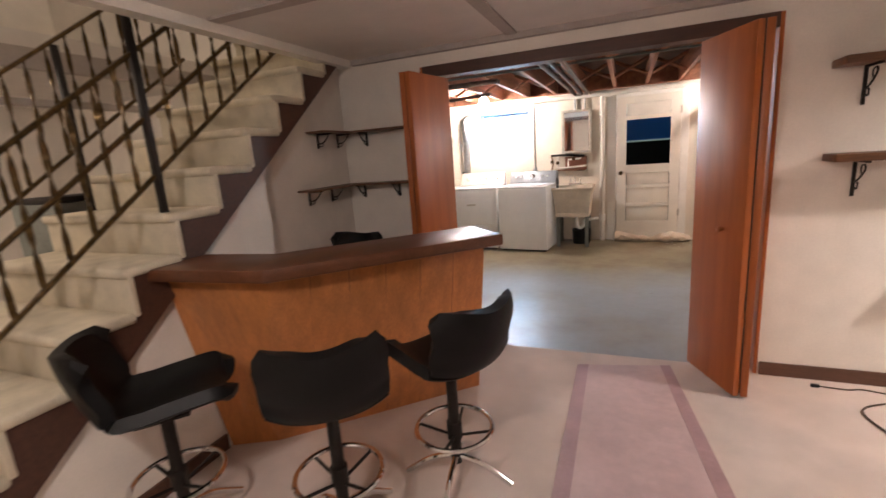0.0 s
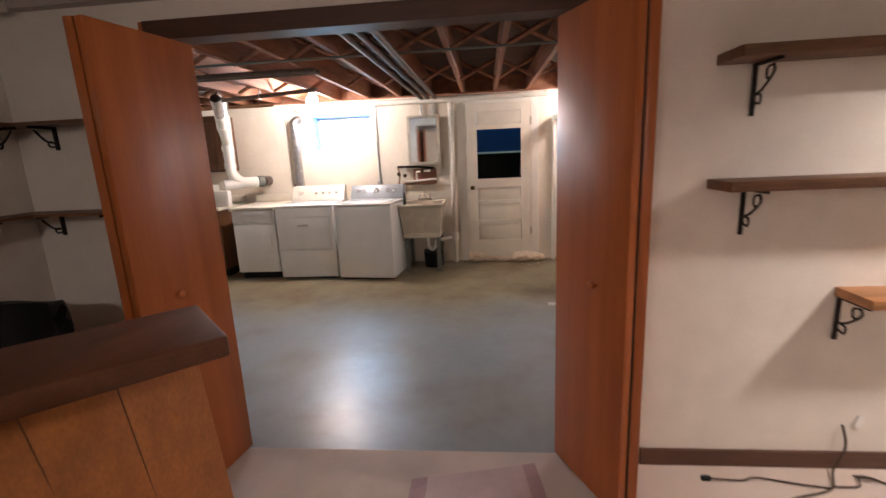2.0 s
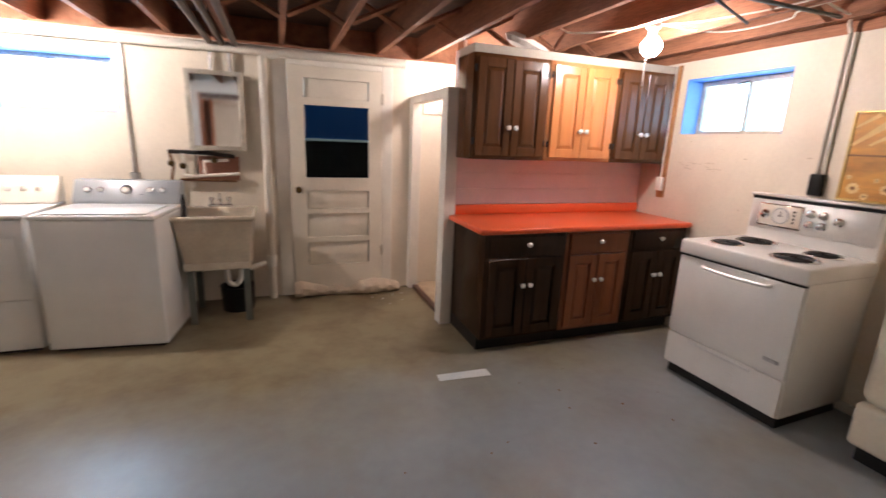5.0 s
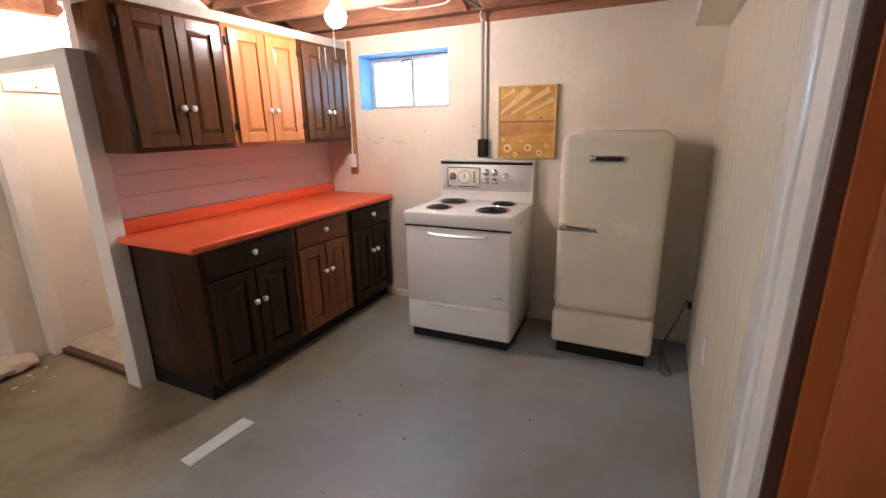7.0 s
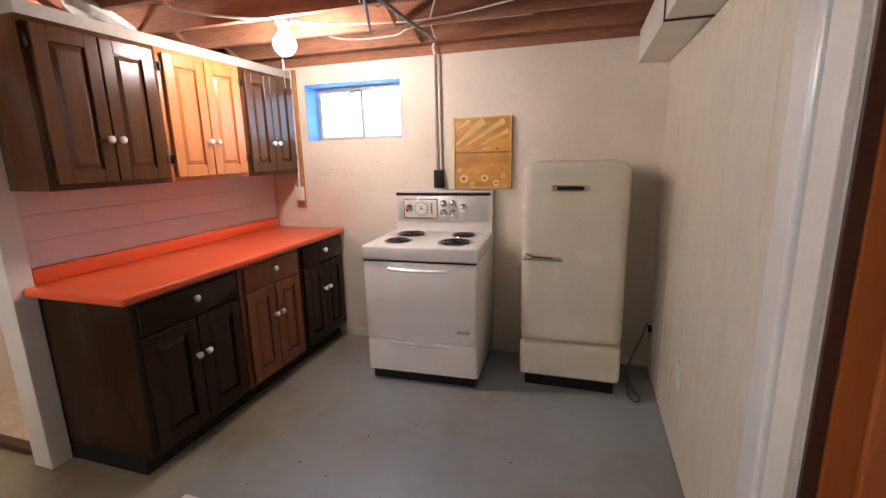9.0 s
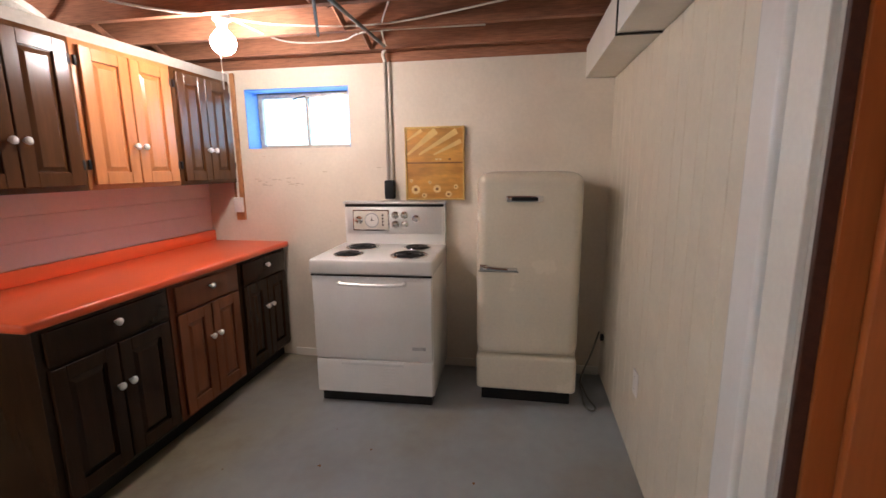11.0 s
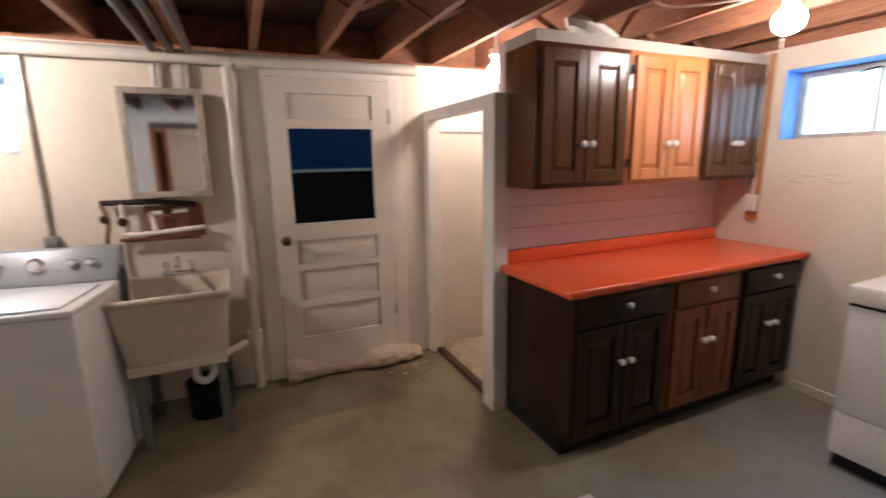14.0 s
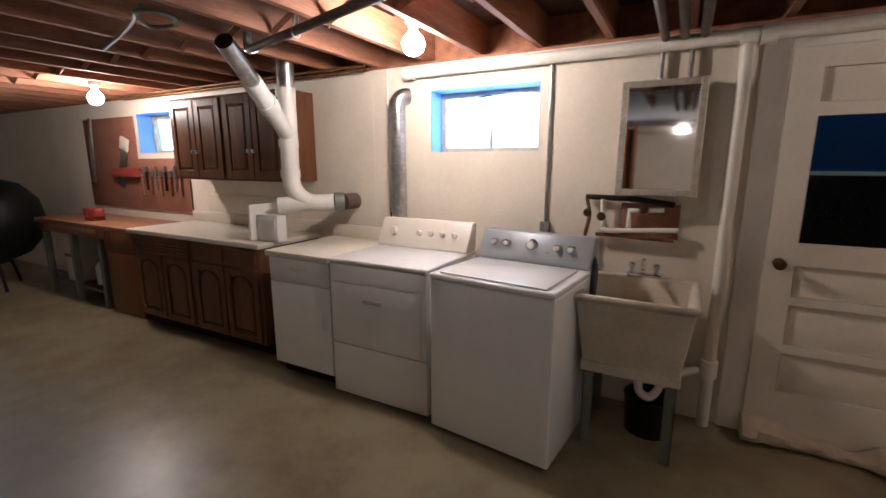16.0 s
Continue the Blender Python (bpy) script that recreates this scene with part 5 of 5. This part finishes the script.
for xx in (0.09, W - 0.09):
    for yy in (0.10, D - 0.08):
        own = bmesh.new()
        bx(xx - 0.025, xx + 0.025, yy - 0.003, yy + 0.003, 0, 0.45, bm=own)
        bx(xx - 0.003 + (0.022 if xx > 0.3 else -0.022), xx + 0.003 + (0.022 if xx > 0.3 else -0.022), yy - 0.003, yy + 0.045, 0, 0.4501, bm=own)
        part("leg", own, M_LEG, t, "grey angle steel leg")
part("trap", tube(curve([(0.32, 0.3, 0.44), (0.32, 0.3, 0.36), (0.33, 0.3, 0.27), (0.38, 0.31, 0.24), (0.42, 0.32, 0.29), (0.43, 0.36, 0.34), (0.50, 0.45, 0.34), (0.6, 0.57, 0.34)], 6), 0.022), M_PVC, t, "white plastic drain trap")
f = part("faucet", bx(0.2, 0.38, D - 0.07, D - 0.02, 0.858, 0.88, 0.006), M_CHROME, t, "chrome faucet")
part("spout", tube(curve([(0.29, D - 0.045, 0.87), (0.29, D - 0.05, 0.95), (0.29, D - 0.10, 0.965), (0.29, D - 0.16, 0.925)], 6), 0.010), M_CHROME, f)
for xx in (0.225, 0.355):
    part("tap", lathe([(0.012, 0), (0.012, 0.03), (0.02, 0.035), (0.018, 0.055), (0.004, 0.06)], 12, at=(xx, D - 0.045, 0.88)), M_CHROME, f)
part("drain_hose", tube(curve([(-0.01, 0.42, 1.02), (0.02, 0.36, 1.0), (0.06, 0.28, 0.93), (0.07, 0.2, 0.8), (0.09, 0.17, 0.7)], 6), 0.018), M_BLACK, t, "black washer drain hose")
# bucket shape added to stand for the dark clutter under the sink
t = thing("storage_tub", pose(-1.28, 3.58, 0), "bucket shape added for the dark clutter below the utility sink", "bucket")
part("body", lathe([(0.12, 0), (0.13, 0.2), (0.135, 0.21), (0.12, 0.21), (0.11, 0.02)], 20), M_BLACK, t)

# ---- pipes by the sink ----
t = thing("water_pipes", pose(-1.5, BW, 1.2), "water pipes and shut-off valves in a wall recess", "pipes")
part("recess", bx(-0.03, 0.28, -0.012, -0.001, -0.14, 0.06, 0.002), M_PEG, t, "bare brown wall patch")
part("pipe", tube([(-0.23, -0.04, 0.09), (-0.2, -0.04, 0.09), (0.05, -0.04, 0.085), (0.25, -0.04, 0.06)], 0.016), M_IRON, t, "black iron pipe")
part("pipe", tube(curve([(-0.22, -0.06, 0.08), (-0.2, -0.06, -0.02), (-0.22, -0.06, -0.15), (-0.2, -0.06, -0.3)], 5), 0.011), M_COPPER, t)
part("pipe", tube(curve([(-0.13, -0.06, 0.08), (-0.12, -0.06, -0.05), (-0.1, -0.06, -0.1), (0.28, -0.05, -0.08)], 5), 0.015), M_PIPEP, t)
part("pipe", tube([(0.02, -0.05, -0.08), (0.02, -0.05, 0.02), (0.2, -0.05, 0.03)], 0.015), M_PVC, t)
part("pipe", tube([(-0.16, -0.05, -0.13), (0.26, -0.05, -0.14)], 0.011), M_COPPER, t)
for xx, zz in ((-0.21, 0.0), (-0.13, -0.02), (0.1, 0.03)):
    part("valve", turned(lathe([(0.024, 0), (0.026, 0.008), (0.02, 0.02), (0.006, 0.022)], 10), pose(xx, -0.075, zz, 90)), M_BRASS, t)
t = thing("overhead_pipe", pose(-3.0, BW - 0.05, 2.10), "long white painted drain pipe below the wall top", "pipe")
part("pipe", rod((0.0, 0, 0.0), (3.2, 0, 0.012), 0.036, seg=16), M_PIPEP, t)
for xx in (0.03, 2.0, 2.08):
    part("coupling", rod((xx - 0.035, 0, 0), (xx + 0.035, 0, 0), 0.046, seg=16), M_PIPEP, t)
t = thing("soil_pipe", pose(-1.0, BW - 0.055, 0), "white painted standpipe beside the door", "pipe")
part("pipe", rod((0, 0, 0.0), (0, 0, 2.07), 0.032, seg=14), M_PIPEP, t)
part("coupling", rod((0, 0, 0.30), (0, 0, 0.40), 0.044, seg=14), M_PVC, t)
for xx in (-1.38, -1.24):
    t = thing("drop_pipe", pose(xx, BW - 0.03, 1.93), "short painted pipe above the mirror", "pipe", "drop pipes")
    part("pipe", rod((0, 0, 0), (0, 0, 0.14), 0.013), M_STEEL, t)
t = thing("conduit", pose(-1.98, BW, 1.06), "thin grey conduit down to an outlet behind the washer", "conduit")
part("pipe", rod((0, -0.012, 0.05), (0, -0.012, 1.06), 0.010), M_STEEL, t)
part("outlet_box", bx(-0.03, 0.03, -0.04, -0.001, -0.03, 0.06, 0.004), M_STEEL, t)
t = thing("conduit", pose(-3.19, BW, 1.1), "thin painted conduit on the basement wall", "conduit")
part("pipe", rod((0, -0.012, 0.0), (0, -0.012, 1.05), 0.009), M_PIPEP, t)

# ---- mirror cabinet ----
t = thing("mirror_cabinet", pose(-1.56, 3.71, 1.312), "wall mirror cabinet in a worn silvery frame", "mirror")
W, H = 0.41, 0.61
part("body", bx(0.01, W - 0.01, 0.012, BW - 3.712, 0.01, H - 0.01, 0.002), M_FRAMEG, t)
own = bx(0, 0.035, 0, 0.012, 0, H, 0.003, 1)
for a in (bx(W - 0.035, W, 0, 0.012, 0, H, 0.003, 1), bx(0.035, W - 0.035, 0, 0.012, 0, 0.035, 0.003, 1), bx(0.035, W - 0.035, 0, 0.012, H - 0.035, H, 0.003, 1)):
    join(own, a)
part("mirror_frame", own, M_FRAMEG, t)
part("mirror_glass", bx(0.033, W - 0.033, 0.006, 0.0115, 0.033, H - 0.033), M_MIRROR, t)

# ---- ducts ----
t = thing("dryer_vent", pose(-3.06, BW - 0.075, 0.98), "shiny metal dryer vent pipe up the wall", "duct")
part("duct", rod((0, 0, 0.05), (0, 0, 0.88), 0.055, seg=20), M_STEEL, t)
for z in (0.2, 0.5, 0.86):
    part("seam", ring((0, 0, z), 0.055, 0.004, seg=20), M_STEEL, t)
part("elbow", tube(curve([(0, 0, 0.86), (0, 0.005, 0.93), (0.02, 0.03, 0.97), (0.05, 0.07, 0.975)], 5), 0.056, seg=16), M_STEEL, t)
part("plug_box", bx(-0.10, -0.045, 0.02, 0.07, 0.0, 0.14, 0.006), M_BLACK, t)
t = thing("drain_stack", pose(-3.83, 3.45, 1.19), "white plastic drain stack with branch and dark rubber coupling", "pipe")
part("pipe", rod((0, 0, 0.17), (0.01, 0, 0.83), 0.064, seg=20), M_PVC, t)
part("lower_bend", tube(curve([(0, 0, 0.2), (0.005, 0.01, 0.12), (0.05, 0.04, 0.04), (0.12, 0.09, 0.0), (0.245, 0.19, 0.0)], 6), 0.064, seg=18), M_PVC, t)
part("stub", rod((0.12, 0.09, -0.0), (-0.08, -0.06, -0.02), 0.062, seg=18), M_PVC, t)
part("coupling", rod((0.245, 0.19, 0), (0.295, 0.243, 0), 0.074, seg=20), M_LEG, t, "dark grey rubber coupling")
part("wall_stub", rod((0.29, 0.24, 0), (0.30, 0.378, 0), 0.064, seg=16), M_GASP, t)
part("branch", tube([(0.0, 0.0, 0.50), (0.06, -0.12, 0.575), (0.25, -0.5, 0.79)], 0.06, seg=18), M_PVC, t)
part("steel_branch", rod((0.24, -0.48, 0.78), (0.38, -0.76, 0.94), 0.051, seg=18), M_STEEL, t, "galvanised branch pipe")
part("steel_top", rod((0.01, 0, 0.82), (0.015, 0, 1.19), 0.06, seg=20), M_STEEL, t, "galvanised stack top")
part("branch_collar", rod((0.13, -0.26, 0.655), (0.165, -0.33, 0.695), 0.069, seg=20), M_PVC, t)
for z in (0.22, 0.44, 0.80):
    part("collar", rod((0, 0, z - 0.03), (0, 0, z + 0.03), 0.071, seg=20), M_PVC, t)
t = thing("gas_pipe", pose(-3.47, 2.88, 2.13), "black iron gas pipe hung below the joists", "pipe")
part("pipe", rod((0, 0, 0), (1.2, -0.35, 0.0), 0.022, seg=12), M_GASP, t)
part("elbow", tube(curve([(0.02, 0, 0), (-0.03, 0.01, 0.005), (-0.05, 0.02, 0.04), (-0.05, 0.02, 0.1)], 5), 0.026, seg=10), M_STEEL, t)
part("hanger", tube(curve([(0.5, -0.14, 0.08), (0.5, -0.17, -0.02), (0.5, -0.12, -0.02), (0.5, -0.13, 0.08)], 4), 0.005), M_STEEL, t)
t = thing("copper_pipe", pose(-6.5, 3.74, 2.14), "thin copper pipes run along the wall top", "pipe")
part("pipe", rod((0, 0, 0), (3.2, 0, 0.01), 0.012), M_COPPER, t)
part("pipe", rod((0, -0.04, 0.02), (3.2, -0.04, 0.03), 0.010), M_COPPER, t)

# ---- brown cabinets left of the laundry ----
for x, w, kind in ((-5.60, 0.84, 0), (-4.76, 0.83, 1)):
    t = thing("base_cabinet", pose(x, 3.20, 0), "medium brown base cabinet with arched panel doors", "cabinet", "brown base cabinets")
    part("body", bx(0.001, w - 0.001, 0.001, 0.62, 0.10, 0.865, 0.002), M_CABM, t)
    part("toe_kick", bx(0.01, w - 0.01, 0.07, 0.6, 0, 0.099), M_BLACK, t)
    if kind == 0:
        for k in range(5):
            part("louver", turned(bx(0.03, w - 0.03, -0.012, 0.0, -0.009, 0.009, 0.002, 1), pose(0, -0.004, 0.72 + 0.026 * k, 25)), M_CABM, t)
    else:
        for a, b in ((0.03, w / 2 - 0.01), (w / 2 + 0.01, w - 0.03)):
            part("drawer", bx(a, b, -0.02, -0.001, 0.71, 0.84, 0.006), M_CABM, t)
    for a, b in ((0.03, w / 2 - 0.01), (w / 2 + 0.01, w - 0.03)):
        # a darker wood line paints the shade in the arched panel's groove
        mid, half = (a + b) / 2, (b - a) / 2 - 0.058
        bow = [(mid + half * math.cos(math.pi * i / 14), -0.0205, 0.53 + 0.105 * math.sin(math.pi * i / 14)) for i in range(15)]
        part("bead", tube([(mid + half, -0.0205, 0.175), *bow, (mid - half, -0.0205, 0.175), (mid + half, -0.0205, 0.175)], 0.0045, seg=6), M_CABD, t, "dark line painting the groove's shade round the arched panel")
    raised_door(t, 0.03, w / 2 - 0.01, 0.12, 0.69, M_CABM, arch=True)
    raised_door(t, w / 2 + 0.01, w - 0.03, 0.12, 0.69, M_CABM, arch=True)
for x in (-5.37, -4.65):
    w = 0.72
    t = thing("wall_cabinet", pose(x, 3.52, 1.34), "medium brown wall cabinet with raised panels", "cabinet", "brown wall cabinets")
    part("body", bx(0.001, w - 0.001, 0.001, 0.309, 0, 0.70, 0.002), M_CABM, t)
    raised_door(t, 0.02, w / 2 - 0.004, 0.02, 0.68, M_CABM, (w / 2 - 0.03, 0.24), kmat=M_STEEL)
    raised_door(t, w / 2 + 0.004, w - 0.02, 0.02, 0.68, M_CABM, (w / 2 + 0.03, 0.24), kmat=M_STEEL)
t = thing("countertop", pose(-5.64, 3.16, 0.866), "almond laminate countertop with backsplash", "countertop")
part("top", bx(0, 1.74, 0, 0.665, 0, 0.038, 0.008), M_CTRW, t)
part("backsplash", bx(0.0, 1.74, 0.64, 0.664, 0.039, 0.14, 0.004), M_CTRW, t)
part("splash_panel", bx(0.25, 1.5, 0.655, 0.666, 0.141, 0.32, 0.003), M_CTRW, t)
t = thing("plastic_box", pose(-4.06, 3.26, 0.905), "white plastic box standing on the almond counter", "box")
part("body", bx(0.0, 0.23, 0.03, 0.12, 0, 0.20, 0.012), M_WHITEP, t)
part("side_panel", bx(-0.03, -0.001, -0.02, 0.25, 0, 0.275, 0.008), M_WHITEP, t)
part("tray", bx(0.02, 0.21, 0.022, 0.029, 0.02, 0.17, 0.006), M_PVC, t)

# ---- workbench ----
t = thing("workbench", pose(-7.66, 3.22, 0), "worn wooden workbench on dark steel legs", "workbench")
part("bench_top", bx(0, 1.99, 0, 0.58, 0.835, 0.88, 0.005), M_BENCH, t)
for xx in (0.12, 0.72, 1.3):
    for yy in (0.05, 0.53):
        part("leg", bx(xx - 0.03, xx + 0.03, yy - 0.03, yy + 0.03, 0, 0.834, 0.004), M_LEG, t)
part("apron", bx(0.05, 1.43, 0.02, 0.05, 0.74, 0.834, 0.004), M_BENCH, t)
part("shelf", bx(0.1, 1.4, 0.06, 0.52, 0.14, 0.17, 0.004), M_LEG, t)
part("cabinet_end", bx(1.44, 1.98, 0.02, 0.56, 0.0, 0.834, 0.004), M_CABR, t)
part("drawer_line", bx(1.445, 1.975, 0.012, 0.0195, 0.62, 0.82, 0.003), M_CABR, t)
t = thing("bench_vise", pose(-6.75, 3.42, 0.881), "red bench vise bolted on the workbench", "vise")
part("base", bx(-0.09, 0.09, -0.06, 0.06, 0, 0.04, 0.008), M_REDP, t)
part("rear_jaw", bx(-0.02, 0.12, -0.05, 0.05, 0.041, 0.13, 0.015), M_REDP, t)
part("front_jaw", bx(-0.14, -0.05, -0.05, 0.05, 0.045, 0.125, 0.012), M_REDP, t)
part("screw", rod((-0.2, 0, 0.07), (0.0, 0, 0.07), 0.014), M_STEEL, t)
part("handle", rod((-0.19, -0.08, 0.07), (-0.19, 0.08, 0.07), 0.006), M_STEEL, t)
for xx, z, w, h, mat, nm, lab in ((-7.2, 0.171, 0.28, 0.5, M_CTRW, "cardboard_box", "pale carton stored below the workbench"), (-6.78, 0.171, 0.16, 0.3, M_WHITEP, "plastic_jug", "white plastic jug below the workbench"), (-6.56, 0.171, 0.14, 0.26, M_WHITEP, "plastic_jug", "small white plastic jug below the workbench")):
    t = thing(nm, pose(xx, 3.45, z), lab, "box" if "box" in nm else "jug")
    if "box" in nm:
        part("body", bx(-w / 2, w / 2, -0.12, 0.12, 0, h, 0.006), mat, t)
        part("flap", bx(-w / 2, w / 2, -0.125, -0.121, h * 0.55, h * 0.62), M_PEG, t)
    else:
        part("body", lathe([(w / 2, 0), (w / 2, h * 0.65), (w * 0.2, h * 0.85), (w * 0.2, h)], 16), mat, t)
        part("cap", lathe([(w * 0.22, h), (w * 0.22, h * 1.08)], 14), M_REDP, t)
t = thing("pegboard", pose(-7.6, BW - 0.02, 0.98), "brown pegboard hung with hand tools", "pegboard")
part("board", bx(0, 1.05, 0, 0.018, 0, 1.0, 0.002), M_PEG, t)
part("low_board", bx(1.052, 1.95, 0, 0.018, 0, 0.55, 0.002), M_PEG, t)
def tool(name, label, cat, m, pieces):
    t = thing(name, m, label, cat)
    for nm, own, mat in pieces:
        part(nm, own, mat, t)
tool("hand_saw", "hand saw with pale handle hung on pegboard", "saw", pose(-6.75, BW - 0.035, 1.62, 0, 20, 0),
     [("blade", prism([(-0.05, -0.001), (0.06, -0.001), (0.03, 0.001), (-0.03, 0.001)], -0.42, 0.0, top=[(-0.07, -0.001), (0.07, -0.001), (0.07, 0.001), (-0.07, 0.001)]), M_STEEL),
      ("handle", bx(-0.09, 0.07, -0.012, 0.012, 0.0, 0.14, 0.01), M_BISQUE)])
tool("spirit_level", "long steel level hung beside the pegboard", "level", pose(-7.45, BW - 0.05, 1.25, 0, 6, 0), [("bar", bx(-0.03, 0.03, -0.012, 0.012, 0, 0.75, 0.003), M_STEEL)])
tool("tool_rack", "red tool rack on the pegboard", "rack", pose(-7.0, BW - 0.07, 1.33), [("rail", bx(0, 0.5, 0, 0.05, 0, 0.1, 0.005), M_REDP), ("lip", bx(0, 0.5, -0.012, -0.001, 0, 0.05, 0.003), M_REDP)])
for k in range(9):
    xx = -6.45 + 0.085 * k
    tool("pliers" if k % 3 else "hammer", "steel hand tool hung on the pegboard", "tool", pose(xx, BW - 0.04, 1.2 + 0.05 * (k % 2)),
         [("head", bx(-0.02, 0.02, -0.012, 0.012, 0.14, 0.2, 0.005), M_STEEL), ("handle", bx(-0.012, 0.012, -0.01, 0.01, -0.06, 0.139, 0.006), (M_PEG, M_IRON, M_COPPER, M_STEEL)[k % 4])])
t = thing("kettle_grill", pose(-8.42, 3.0, 0), "round black covered grill standing at the far wall", "grill")
part("bowl", lathe([(0.15, 0.30), (0.4, 0.42), (0.56, 0.62), (0.58, 0.82), (0.54, 1.05), (0.38, 1.24), (0.15, 1.32), (0.02, 1.33)], 24), M_BLACK, t)
for k in range(3):
    a = 2 * math.pi * k / 3
    part("leg", rod((0.2 * math.cos(a), 0.2 * math.sin(a), 0.55), (0.36 * math.cos(a), 0.36 * math.sin(a), 0.0), 0.016), M_BLACK, t)
t = thing("garment_rack", pose(-10.0, 3.2, 0), "bare metal rack standing by the far wall", "rack")
for yy in (-0.5, 0.5):
    part("upright", rod((0, yy, 0), (0, yy, 1.75), 0.018), M_STEEL, t)
part("bar", rod((0, -0.6, 1.75), (0, 0.6, 1.75), 0.018), M_STEEL, t)
# hooks in the closet
t = thing("hook_rail", pose(0.4, BW, 1.70), "white board with small hooks in the closet", "hooks")
part("board", bx(0, 0.8, -0.02, -0.001, 0, 0.09, 0.003), M_TRIMW, t)
for xx in (0.15, 0.36, 0.6):
    part("hook", tube(curve([(xx, -0.02, 0.07), (xx, -0.05, 0.06), (xx, -0.06, 0.03), (xx, -0.04, 0.02)], 4), 0.005), M_STEEL, t)

random.seed(4)
t = thing("paint_flakes", pose(0.1, 3.55, 0.0005), "few loose white paint flakes on the floor", "debris")
for k in range(9):
    a, r = random.uniform(0, 6.28), random.uniform(0.006, 0.016)
    cx, cy = random.uniform(-0.25, 0.1), random.uniform(-0.25, 0.12)
    part("flake", prism([(cx + r * math.cos(a + q) * random.uniform(0.6, 1.2), cy + r * math.sin(a + q) * random.uniform(0.6, 1.2)) for q in (0, 1.3, 2.6, 4.2)], 0, 0.003), M_TAPE, t)

t = thing("floor_specks", pose(0, 0, 0.0005), "few dark specks of dirt on the grey floor", "debris")
for k in range(16):
    cx, cy, r = random.uniform(-0.6, 1.3), random.uniform(0.4, 2.0), random.uniform(0.004, 0.01)
    part("speck", prism([(cx + r * math.cos(q + k) * random.uniform(0.6, 1.2), cy + r * math.sin(q + k) * random.uniform(0.6, 1.2)) for q in (0, 1.3, 2.6, 4.2)], 0, 0.002), M_UMBER, t)

# paint ridges over the wall joints, and chipped paint beside the kitchen window
for k, (x, z0, z1) in enumerate(((-1.37, 1.3, 1.98), (-3.33, 0.95, 2.02), (-4.95, 1.0, 2.0), (-1.02, 0.6, 1.5))):
    bm = bmesh.new()
    z = z0
    while z < z1:
        h = 0.05 + 0.05 * math.sin(7 * z + k) ** 2
        bx(x - 0.002 + 0.003 * math.sin(31 * z), x + 0.002 + 0.003 * math.sin(31 * z), BW - 0.0015, BW + 0.002, z, min(z + h, z1), bm=bm)
        z += h + 0.03 * abs(math.sin(13 * z))
    setting("trim_wall_seam", bm, M_PIPEP, "thin tan ridge of paint over a wall joint", "trim")
rng = random.Random(5)
bm = bmesh.new()
for k in range(40):
    y, z = (rng.uniform(2.05, 2.4), rng.uniform(1.31, 1.37)) if k % 3 else (rng.uniform(0.9, 2.45), rng.uniform(0.98, 1.56))
    w, h = rng.uniform(0.006, 0.035), rng.uniform(0.002, 0.005)
    bx(RW - 0.0012, RW + 0.002, y, y + w, z, z + h, bm=bm)
setting("trim_paint_chips", bm, M_CONC, "small tan chips in the wall paint", "trim")
